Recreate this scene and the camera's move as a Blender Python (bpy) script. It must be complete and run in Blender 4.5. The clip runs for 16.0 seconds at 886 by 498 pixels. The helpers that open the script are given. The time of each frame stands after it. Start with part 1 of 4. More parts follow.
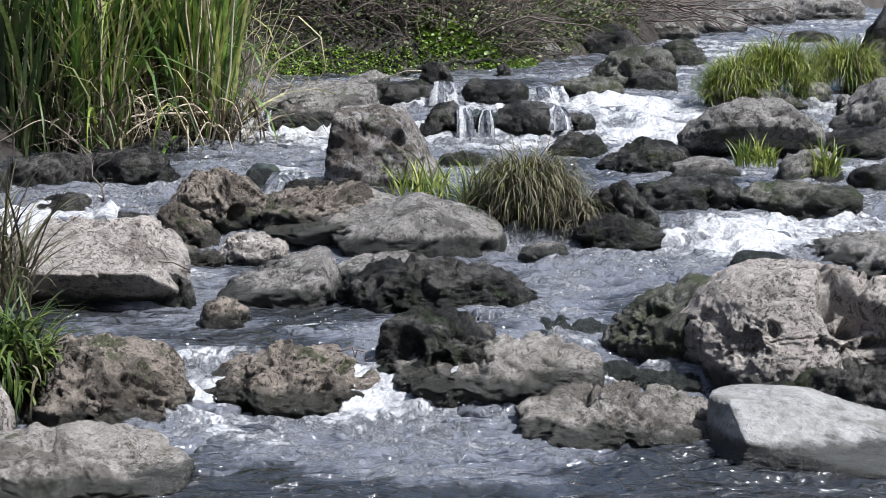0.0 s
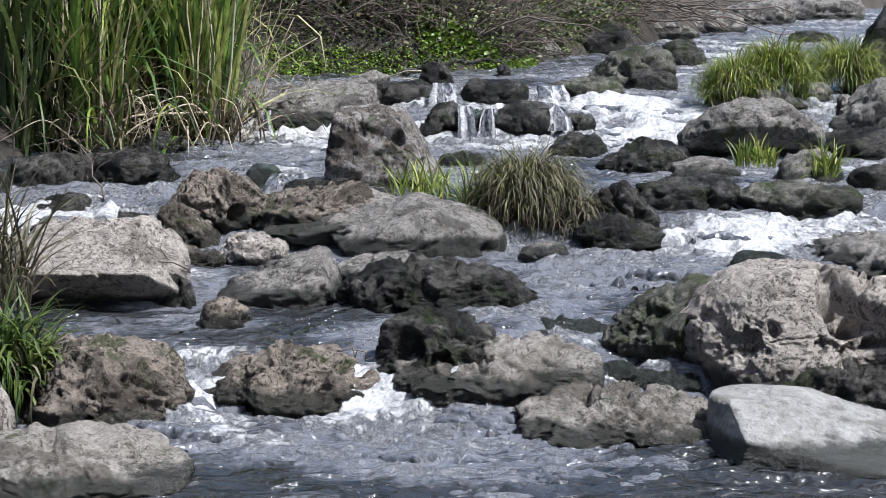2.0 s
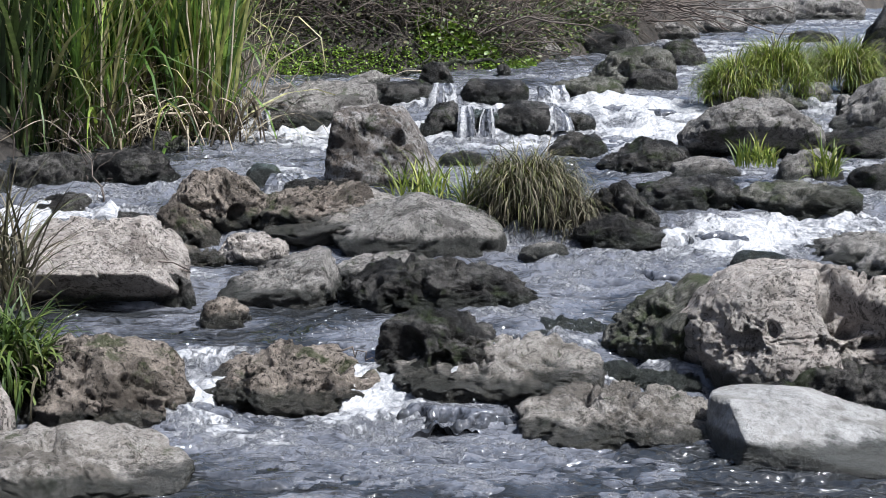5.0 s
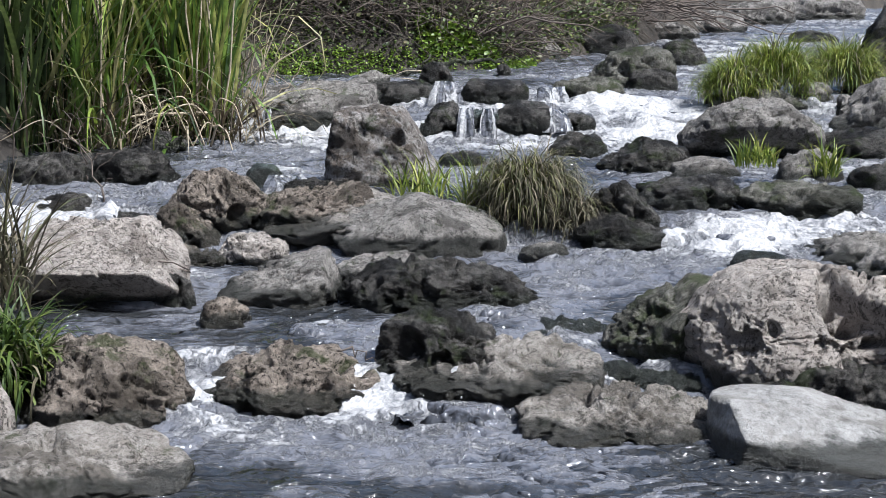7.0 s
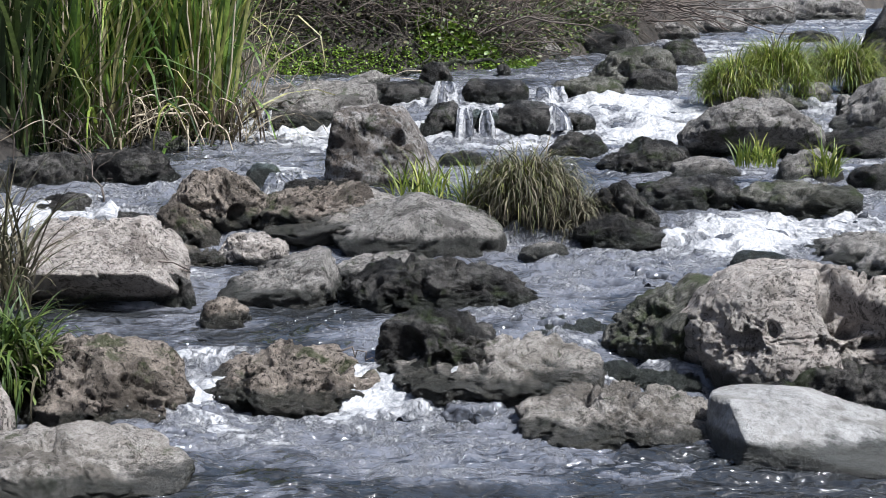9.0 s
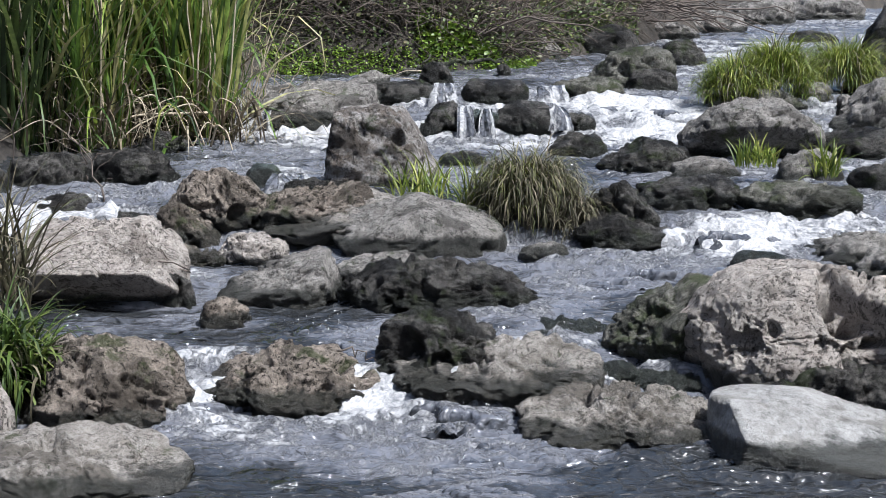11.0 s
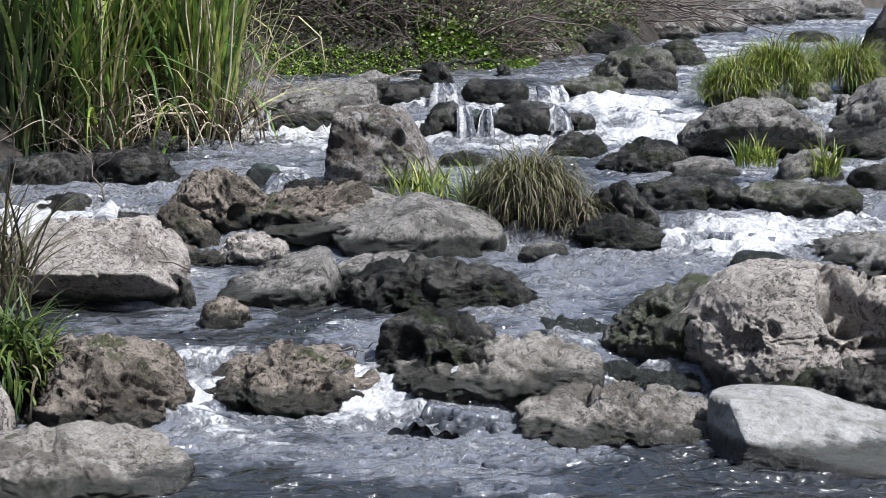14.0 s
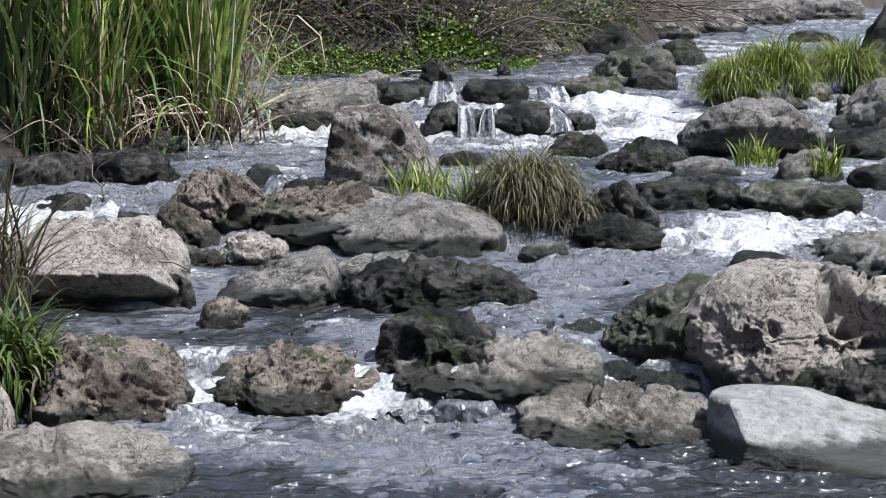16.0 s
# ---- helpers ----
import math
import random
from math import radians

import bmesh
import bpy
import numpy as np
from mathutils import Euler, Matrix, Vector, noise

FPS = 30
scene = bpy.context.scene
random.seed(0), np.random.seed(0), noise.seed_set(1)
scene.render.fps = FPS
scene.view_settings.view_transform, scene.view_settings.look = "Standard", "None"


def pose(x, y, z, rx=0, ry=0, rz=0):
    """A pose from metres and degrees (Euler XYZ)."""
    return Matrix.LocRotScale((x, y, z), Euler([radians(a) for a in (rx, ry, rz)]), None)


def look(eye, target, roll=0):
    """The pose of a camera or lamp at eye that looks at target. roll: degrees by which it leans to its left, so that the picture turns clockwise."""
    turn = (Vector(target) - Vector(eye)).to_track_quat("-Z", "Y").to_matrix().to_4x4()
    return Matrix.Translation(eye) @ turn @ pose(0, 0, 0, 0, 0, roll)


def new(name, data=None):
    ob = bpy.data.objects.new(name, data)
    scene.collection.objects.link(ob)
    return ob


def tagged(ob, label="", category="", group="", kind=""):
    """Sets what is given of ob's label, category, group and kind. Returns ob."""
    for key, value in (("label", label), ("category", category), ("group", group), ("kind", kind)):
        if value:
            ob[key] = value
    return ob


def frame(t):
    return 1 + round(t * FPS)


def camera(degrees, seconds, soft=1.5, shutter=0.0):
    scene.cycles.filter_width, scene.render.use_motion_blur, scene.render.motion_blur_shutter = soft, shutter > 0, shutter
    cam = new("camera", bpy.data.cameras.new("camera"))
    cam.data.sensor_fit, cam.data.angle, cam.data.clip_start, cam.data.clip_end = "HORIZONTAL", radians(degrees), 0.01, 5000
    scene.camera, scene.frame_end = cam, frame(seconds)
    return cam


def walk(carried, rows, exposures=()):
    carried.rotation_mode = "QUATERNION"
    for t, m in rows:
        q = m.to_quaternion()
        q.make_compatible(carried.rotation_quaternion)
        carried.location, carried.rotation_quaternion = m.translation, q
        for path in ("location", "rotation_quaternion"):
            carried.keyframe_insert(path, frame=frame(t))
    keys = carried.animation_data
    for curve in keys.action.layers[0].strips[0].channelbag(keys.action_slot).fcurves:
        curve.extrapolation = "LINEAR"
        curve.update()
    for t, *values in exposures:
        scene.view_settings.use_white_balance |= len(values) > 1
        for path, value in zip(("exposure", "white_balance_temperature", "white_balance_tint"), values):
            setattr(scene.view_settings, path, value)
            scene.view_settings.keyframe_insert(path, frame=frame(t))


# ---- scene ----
cam = camera(30, 16.0, soft=0.5)
# a tripod on the near bank, a step above the lowest pool
EYE = pose(0, 0, 1.6, 81.0, 0, 0)
walk(cam, [(0, EYE), (16.0, EYE)], [(0, 1.0, 5700, 8.8), (16.0, 1.0, 5700, 8.8)])

# ---- daylight: hazy high sun from the right ----
SUN_EL, SUN_AZ = radians(58), radians(124)          # azimuth from +y towards +x
world = bpy.data.worlds.new("sky")
scene.world = world
world.use_nodes = True
wn = world.node_tree
sky = wn.nodes.new("ShaderNodeTexSky")
sky.sky_type, sky.sun_disc = "NISHITA", False
sky.sun_elevation, sky.sun_rotation = SUN_EL, SUN_AZ
sky.dust_density, sky.air_density = 4.0, 1.0
wn.links.new(sky.outputs[0], wn.nodes["Background"].inputs[0])
wn.nodes["Background"].inputs[1].default_value = 0.071
sun = new("sun", bpy.data.lights.new("sun", "SUN"))
sun.data.energy, sun.data.angle, sun.data.color = 4.2, radians(5), (1.0, 0.96, 0.91)
sun.matrix_world = look((0, 0, 0), (-math.sin(SUN_AZ) * math.cos(SUN_EL), -math.cos(SUN_AZ) * math.cos(SUN_EL), -math.sin(SUN_EL)))


# ---- noise on arrays ----
def _hash(ix, iy, iz, k):
    n = (ix * 73856093) ^ (iy * 19349663) ^ (iz * 83492791) ^ (k * 2654435761 & 0x7FFFFFFF)
    n = (n ^ (n >> 13)) * 1274126177
    n = n & 0x7FFFFFFF
    n = (n ^ (n >> 16)) * 73244475
    return ((n & 0xFFFFFF) / float(0xFFFFFF))


def vnoise(p, k=0):
    """Smooth noise from -1 to 1 at the points p (n x 3)."""
    i = np.floor(p).astype(np.int64)
    f = p - i
    f = f * f * f * (f * (f * 6 - 15) + 10)
    out = 0
    for a in (0, 1):
        for b in (0, 1):
            for c in (0, 1):
                w = (f[:, 0] if a else 1 - f[:, 0]) * (f[:, 1] if b else 1 - f[:, 1]) * (f[:, 2] if c else 1 - f[:, 2])
                out = out + w * _hash(i[:, 0] + a, i[:, 1] + b, i[:, 2] + c, k)
    return out * 2 - 1


def fbm(p, octaves=4, k=0, gain=0.5):
    s, a, out = 1.0, 1.0, 0
    for o in range(octaves):
        out = out + a * vnoise(p * s + 17.3 * o, k + o)
        s, a = s * 2.03, a * gain
    return out


def smooth(a, b, x):
    t = np.clip((x - a) / (b - a), 0, 1)
    return t * t * (3 - 2 * t)


# ---- the stream's fall: level of the water upstream, in steps ----
RUN_Y = [-8, 6.05, 6.4, 7.3, 8.0, 8.5, 8.9, 9.5, 12.3, 12.75, 13.3, 13.6, 14.6, 16.0, 20.0, 30.0, 60.0]
RUN_Z = [0, 0.00, 0.13, 0.15, 0.22, 0.25, 0.36, 0.42, 0.47, 0.57, 0.62, 0.68, 0.74, 0.80, 1.06, 1.4, 2.2]


def level(x, y):
    """Water level at x, y."""
    yy = y + 0.10 * np.sin(1.7 * x + 0.5) + 0.06 * np.sin(4.1 * x + 2.0)
    return np.interp(yy, RUN_Y, RUN_Z)


def left_edge(y):
    return np.interp(y, [-8, 4, 6, 9, 11.8, 12.4, 15.4, 16.0, 17.5, 20, 26, 60], [-3.2, -2.6, -2.3, -3.0, -2.9, -1.62, -1.75, 0.55, 1.55, 3.05, 6.0, 25])


def right_edge(y):
    return np.interp(y, [-8, 4, 9, 12, 16, 20, 26, 60], [3.0, 2.6, 3.4, 4.2, 4.6, 6.2, 9.5, 32])


# ---- meshes and parts ----
def mesh_of(name, verts, faces, mat, shade=True):
    me = bpy.data.meshes.new(name)
    me.from_pydata(verts if isinstance(verts, list) else verts.tolist(), [], faces if isinstance(faces, list) else faces.tolist())
    if shade:
        me.polygons.foreach_set("use_smooth", np.ones(len(me.polygons), bool))
    me.materials.append(mat)
    me.update()
    return me


def child(name, me, parent, label=""):
    ob = new(name, me)
    ob.parent = parent
    return tagged(ob, label)


ICO = {}


def ico(sub):
    if sub not in ICO:
        bm = bmesh.new()
        bmesh.ops.create_icosphere(bm, subdivisions=sub, radius=1)
        v = np.array([q.co[:] for q in bm.verts])
        v /= np.linalg.norm(v, axis=1)[:, None]
        ICO[sub] = v, [[q.index for q in f.verts] for f in bm.faces]
        bm.free()
    return ICO[sub]


# ---- node materials ----
class Mat:
    """A short way to wire nodes."""

    def __init__(self, name):
        self.m = bpy.data.materials.new(name)
        self.m.use_nodes = True
        self.t = self.m.node_tree
        self.b = self.t.nodes["Principled BSDF"]

    def node(self, kind, **inputs):
        n = self.t.nodes.new("ShaderNode" + kind)
        for k, v in inputs.items():
            self.to(n.inputs[k], v)
        return n

    def to(self, socket, v):
        if isinstance(v, bpy.types.NodeSocket):
            self.t.links.new(v, socket)
        else:
            socket.default_value = v

    def coords(self, spread=37.0):
        c, o = self.node("TexCoord"), self.node("ObjectInfo")
        r = self.node("VectorMath")
        r.operation = "MULTIPLY_ADD"
        self.to(r.inputs[0], o.outputs["Random"]), self.to(r.inputs[1], (spread, spread * 0.7, spread * 0.4))
        self.to(r.inputs[2], c.outputs["Object"])
        return r.outputs[0], c.outputs["Object"]

    def noise(self, vec, scale, detail=4.0, rough=0.55, distortion=0.0):
        n = self.node("TexNoise", Scale=scale, Detail=detail, Roughness=rough, Distortion=distortion)
        self.to(n.inputs["Vector"], vec)
        return n.outputs["Fac"]

    def ramp(self, v, a, b, lo=0.0, hi=1.0):
        n = self.node("MapRange")
        n.interpolation_type = "SMOOTHSTEP"
        for k, q in zip(("Value", "From Min", "From Max", "To Min", "To Max"), (v, a, b, lo, hi)):
            self.to(n.inputs[k], q)
        return n.outputs[0]

    def math(self, op, a, b=0.0):
        n = self.node("Math")
        n.operation = op
        self.to(n.inputs[0], a), self.to(n.inputs[1], b)
        return n.outputs[0]

    def mix(self, f, a, b):
        n = self.node("Mix")
        n.data_type = "RGBA"
        self.to(n.inputs[0], f)
        for s, v in ((n.inputs[6], a), (n.inputs[7], b)):
            self.to(s, v if isinstance(v, bpy.types.NodeSocket) else (*v, 1))
        return n.outputs[2]

    def bump(self, h, strength, distance, under=None):
        n = self.node("Bump", Strength=strength, Distance=distance, Height=h)
        if under is not None:
            self.to(n.inputs["Normal"], under)
        return n.outputs[0]

    def done(self, color, rough, normal=None, **more):
        col = color if isinstance(color, bpy.types.NodeSocket) else (*color, 1)
        self.to(self.b.inputs["Base Color"], col), self.to(self.b.inputs["Roughness"], rough)
        if normal is not None:
            self.to(self.b.inputs["Normal"], normal)
        for k, v in more.items():
            self.to(self.b.inputs[k.replace("_", " ")], v)
        return self.m


def rock_material(name, pale, mid, dark, stain=0.5, moss=0.0, wet_to=0.03, gloss=0.75, speckle=0.5, relief=1.0):
    m = Mat(name)
    v, o = m.coords()
    warp = m.node("VectorMath")
    warp.operation = "MULTIPLY_ADD"
    m.to(warp.inputs[0], m.node("TexNoise", Scale=6.0, Detail=3.0, Vector=v).outputs["Color"]), m.to(warp.inputs[1], (0.16, 0.16, 0.16)), m.to(warp.inputs[2], v)
    wv = warp.outputs[0]
    big = m.noise(v, 3.2, 5, 0.6, 0.4)
    grain = m.noise(wv, 15, 8, 0.72)
    fine = m.noise(v, 95, 4, 0.7)
    col = m.mix(m.ramp(grain, 0.40, 0.60), mid, pale)
    col = m.mix(m.ramp(m.noise(wv, 7, 8, 0.75), 0.52, 0.62, 0, 0.4), col, tuple(min(0.75, c * 1.25) for c in pale))
    col = m.mix(m.ramp(big, 0.60 - 0.2 * stain, 0.66 - 0.16 * stain, 0, 0.8), col, dark)
    # shade of deep pores and cracks painted black, with lichen and dirt, in ragged clusters
    pore = m.math("MULTIPLY", m.ramp(m.noise(wv, 48, 5, 0.62), 0.535, 0.555), m.ramp(m.noise(v, 6, 5, 0.65), 0.44, 0.52))
    streak = m.node("Mapping", Vector=wv, Scale=(34.0, 34.0, 9.0), Rotation=(0.3, 0.5, 0.2))
    crack = m.ramp(m.noise(streak.outputs[0], 1.0, 6, 0.65), 0.58, 0.60)
    black = m.math("MULTIPLY", m.math("MAXIMUM", pore, crack), m.ramp(m.noise(v, 130, 4, 0.7), 0.40, 0.60, 0.35 * speckle, speckle))
    col = m.mix(black, col, tuple(c * 0.1 for c in dark))
    col = m.mix(m.ramp(fine, 0.50, 0.56, 0.0, 0.4 * relief), col, tuple(c * 0.45 for c in mid))
    if moss:
        col = m.mix(m.math("MULTIPLY", m.ramp(m.noise(wv, 5.5, 7, 0.7), 0.6 - 0.2 * moss, 0.68 - 0.14 * moss), 0.7), col, (0.05, 0.065, 0.022))
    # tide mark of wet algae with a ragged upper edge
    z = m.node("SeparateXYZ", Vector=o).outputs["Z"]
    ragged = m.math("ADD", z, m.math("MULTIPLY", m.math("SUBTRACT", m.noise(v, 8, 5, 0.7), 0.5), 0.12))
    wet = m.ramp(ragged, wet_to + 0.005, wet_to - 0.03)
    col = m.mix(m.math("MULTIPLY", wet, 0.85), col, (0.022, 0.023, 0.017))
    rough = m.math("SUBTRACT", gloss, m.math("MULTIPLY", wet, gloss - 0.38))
    bed = m.node("Mapping", Vector=wv, Scale=(9.0, 9.0, 26.0), Rotation=(0.35, 0.3, 0.0))
    n = m.bump(m.noise(bed.outputs[0], 1.0, 9, 0.72), 1.0, 0.05 * relief)
    n = m.bump(m.math("SUBTRACT", m.noise(v, 70, 6, 0.8), m.math("MULTIPLY", black, 1.5)), 1.0, 0.022 * relief, n)
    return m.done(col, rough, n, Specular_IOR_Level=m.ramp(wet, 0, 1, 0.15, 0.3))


def leaf_material(name, colors, rough=0.5, glow=0.35):
    """Blades and leaves: each takes its own tone; thin enough to let light through."""
    m = Mat(name)
    g = m.node("NewGeometry").outputs["Random Per Island"]
    r = m.t.nodes.new("ShaderNodeValToRGB")
    m.to(r.inputs[0], g)
    while len(r.color_ramp.elements) < len(colors):
        r.color_ramp.elements.new(0.5)
    for i, (e, c) in enumerate(zip(r.color_ramp.elements, colors)):
        e.position, e.color = i / max(1, len(colors) - 1), (*c, 1)
    c = m.node("TexCoord").outputs["Object"]
    col = m.mix(m.ramp(m.noise(c, 18, 3), 0.3, 0.7, 0, 0.5), r.outputs[0], tuple(0.5 * q for q in colors[0]))
    m.done(col, rough)
    tr = m.node("BsdfTranslucent", Color=col)
    mx = m.node("MixShader", Fac=glow)
    m.to(mx.inputs[1], m.b.outputs[0]), m.to(mx.inputs[2], tr.outputs[0])
    m.to(m.t.nodes["Material Output"].inputs[0], mx.outputs[0])
    return m.m


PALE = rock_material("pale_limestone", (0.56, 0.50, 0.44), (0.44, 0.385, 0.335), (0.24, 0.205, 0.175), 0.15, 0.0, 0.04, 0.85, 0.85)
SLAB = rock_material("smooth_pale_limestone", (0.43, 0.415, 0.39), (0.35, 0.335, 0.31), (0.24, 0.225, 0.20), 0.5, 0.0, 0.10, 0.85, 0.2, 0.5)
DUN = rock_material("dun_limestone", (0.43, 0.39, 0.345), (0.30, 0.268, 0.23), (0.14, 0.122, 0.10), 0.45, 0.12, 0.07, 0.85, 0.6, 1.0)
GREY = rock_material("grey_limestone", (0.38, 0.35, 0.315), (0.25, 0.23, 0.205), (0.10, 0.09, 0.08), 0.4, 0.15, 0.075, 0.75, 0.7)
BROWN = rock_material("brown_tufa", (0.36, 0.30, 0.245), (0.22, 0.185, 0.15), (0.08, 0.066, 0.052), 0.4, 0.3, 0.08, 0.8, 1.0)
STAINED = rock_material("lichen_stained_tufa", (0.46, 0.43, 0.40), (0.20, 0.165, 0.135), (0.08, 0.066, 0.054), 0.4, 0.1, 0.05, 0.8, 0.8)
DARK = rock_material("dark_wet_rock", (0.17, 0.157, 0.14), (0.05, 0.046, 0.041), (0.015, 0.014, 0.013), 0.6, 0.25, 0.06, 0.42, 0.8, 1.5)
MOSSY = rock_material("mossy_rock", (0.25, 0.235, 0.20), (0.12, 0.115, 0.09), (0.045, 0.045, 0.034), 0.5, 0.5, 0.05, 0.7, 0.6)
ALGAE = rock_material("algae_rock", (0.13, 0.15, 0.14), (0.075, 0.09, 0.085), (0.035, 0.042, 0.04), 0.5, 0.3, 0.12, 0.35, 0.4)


def water_material():
    m = Mat("stream_water")
    c = m.node("TexCoord").outputs["Object"]
    foam = m.node("Attribute")
    foam.attribute_name = "foam"
    warp = m.node("VectorMath")
    warp.operation = "MULTIPLY_ADD"
    m.to(warp.inputs[0], m.node("TexNoise", Scale=5.0, Detail=3.0, Vector=c).outputs["Color"]), m.to(warp.inputs[1], (0.22, 0.22, 0.22)), m.to(warp.inputs[2], c)
    wv = warp.outputs[0]
    # aerated water in torn streaks, thin to thick
    torn = m.noise(m.node("Mapping", Vector=wv, Scale=(15.0, 7.0, 20.0)).outputs[0], 1.0, 7, 0.72)
    lace = m.noise(m.node("Mapping", Vector=wv, Scale=(48.0, 24.0, 60.0)).outputs[0], 1.0, 5, 0.7)
    ragged = m.math("ADD", foam.outputs["Fac"], m.math("MULTIPLY", m.math("SUBTRACT", torn, 0.5), 1.7))
    ragged = m.math("ADD", ragged, m.math("MULTIPLY", m.math("SUBTRACT", lace, 0.5), 0.6))
    f = m.ramp(ragged, 0.20, 1.30)
    # clear brown-grey water, clouded by fine bubbles where it has been churned
    milk = m.ramp(m.math("ADD", foam.outputs["Fac"], m.math("MULTIPLY", m.math("SUBTRACT", torn, 0.5), 0.9)), -0.12, 0.5)
    body = m.mix(milk, (0.024, 0.025, 0.026), (0.13, 0.133, 0.15))
    white = m.mix(m.ramp(lace, 0.38, 0.64), (0.24, 0.24, 0.24), (0.47, 0.455, 0.435))
    col = m.mix(f, body, white)
    rip = m.node("Mapping", Vector=wv, Scale=(5.0, 15.0, 5.0))
    calm = m.ramp(f, 0.0, 0.7, 1.0, 0.3)
    n = m.bump(m.math("MULTIPLY", m.noise(rip.outputs[0], 1.0, 1.6, 0.45), calm), 1.0, 0.10)
    n = m.bump(m.noise(m.node("Mapping", Vector=c, Scale=(16.0, 36.0, 16.0)).outputs[0], 1.0, 2, 0.5), 1.0, 0.008, n)
    n = m.bump(m.math("MULTIPLY", f, lace), 0.5, 0.006, n)
    return m.done(col, m.ramp(f, 0, 1, 0.10, 0.6), n, IOR=1.5)


WATER = water_material()


def soil_material():
    m = Mat("bank_soil")
    c = m.node("TexCoord").outputs["Object"]
    col = m.mix(m.ramp(m.noise(c, 3, 6, 0.65), 0.35, 0.65), (0.025, 0.02, 0.016), (0.06, 0.05, 0.038))
    col = m.mix(m.ramp(m.noise(c, 40, 4, 0.7), 0.5, 0.7, 0, 0.6), col, (0.10, 0.085, 0.065))
    return m.done(col, 0.95, m.bump(m.noise(c, 12, 8, 0.7), 1.0, 0.06))


def wood_material(name, a, b):
    m = Mat(name)
    g = m.node("NewGeometry").outputs["Random Per Island"]
    c = m.node("TexCoord").outputs["Object"]
    col = m.mix(m.math("MULTIPLY", g, m.ramp(m.noise(c, 30, 4), 0.3, 0.7, 0.5, 1.0)), a, b)
    return m.done(col, 0.85, m.bump(m.noise(c, 60, 4), 0.5, 0.005))


SOIL = soil_material()
TWIG = wood_material("dead_twig", (0.03, 0.023, 0.018), (0.19, 0.15, 0.12))
CANE = wood_material("dry_cane", (0.28, 0.22, 0.15), (0.55, 0.47, 0.34))
REED = leaf_material("reed_leaf", [(0.05, 0.09, 0.02), (0.10, 0.18, 0.03), (0.17, 0.28, 0.045), (0.28, 0.37, 0.06), (0.42, 0.44, 0.11), (0.5, 0.43, 0.24)])
# darker copy of the reed leaf: shade of the left stand put into its colours
REED_SHADED = leaf_material("shaded_reed_leaf", [(0.02, 0.035, 0.014), (0.045, 0.075, 0.022), (0.085, 0.13, 0.035), (0.15, 0.20, 0.05), (0.30, 0.27, 0.13)], 0.5, 0.2)
REED_DRY = leaf_material("dry_reed_leaf", [(0.06, 0.042, 0.025), (0.12, 0.09, 0.055), (0.22, 0.18, 0.11), (0.45, 0.39, 0.28)], 0.7, 0.2)
GRASS = leaf_material("tuft_grass", [(0.07, 0.11, 0.02), (0.17, 0.23, 0.03), (0.29, 0.34, 0.05), (0.45, 0.43, 0.12)])
BANK_GRASS = leaf_material("bank_grass", [(0.035, 0.06, 0.012), (0.07, 0.115, 0.02), (0.12, 0.17, 0.03), (0.20, 0.23, 0.06)])
TUSSOCK = leaf_material("tussock_grass", [(0.035, 0.03, 0.018), (0.09, 0.09, 0.03), (0.17, 0.18, 0.055), (0.30, 0.26, 0.15)], 0.7, 0.25)
STRAW = leaf_material("withered_grass", [(0.05, 0.042, 0.028), (0.10, 0.09, 0.045), (0.24, 0.195, 0.135), (0.10, 0.12, 0.04)], 0.75, 0.2)
IVY = leaf_material("ivy_leaf", [(0.08, 0.14, 0.02), (0.17, 0.28, 0.03), (0.26, 0.38, 0.045), (0.34, 0.44, 0.07)], 0.4, 0.3)
IVY_DARK = leaf_material("bramble_leaf", [(0.035, 0.045, 0.02), (0.08, 0.12, 0.03), (0.14, 0.20, 0.05), (0.21, 0.26, 0.07), (0.20, 0.145, 0.09)], 0.5, 0.25)


# ---- ground: one sheet, the bed of the stream and its banks ----
def ground_z(x, y):
    lv = level(x, y)
    out = np.maximum(left_edge(y) - x, x - right_edge(y))
    steep = np.where(y > 15.0, 0.55, 1.0)
    d = np.maximum(out, 0) * steep
    bank = np.minimum(d * 0.85, 2.6 + 0.15 * d)
    bank = np.where((y > 11) & (y < 15.2) & (x < 0), np.minimum(bank, 0.12 + 0.2 * d), bank)
    bed = -0.28 + 0.34 * smooth(-0.35, 0.15, out)
    p = np.stack([x, y, 0 * x], 1)
    z = lv + bed + bank + 0.10 * smooth(-0.2, 0.5, out) * fbm(p * 1.8, 4) + 0.04 * fbm(p * 5, 3, 9)
    # the bank behind the camera and the plain beyond
    z = np.where(y < -2, np.maximum(z, -0.2 + (-2 - y) * 0.5), z)
    return np.minimum(z, 5.0)


def grid(xs, ys):
    """Rows of points ys by columns xs (each may vary along the other) as faces."""
    r, c = xs.shape
    i = (np.arange(r - 1)[:, None] * c + np.arange(c - 1)[None, :]).ravel()
    return np.stack([i, i + 1, i + c + 1, i + c], 1)


def make_ground():
    gx = np.concatenate([np.linspace(-400, -14, 14), np.linspace(-12, 14, 210), np.linspace(16, 400, 14)])
    gy = np.concatenate([np.linspace(-400, -10, 14), np.linspace(-8, 32, 260), np.linspace(34, 600, 22)])
    X, Y = np.meshgrid(gx, gy)
    x, y = X.ravel(), Y.ravel()
    z = ground_z(x, y)
    ob = new("ground", mesh_of("ground", np.stack([x, y, z], 1), grid(X, Y), SOIL))
    tagged(ob, "dark damp soil of the stream bed and its steep banks", "ground", kind="structure")


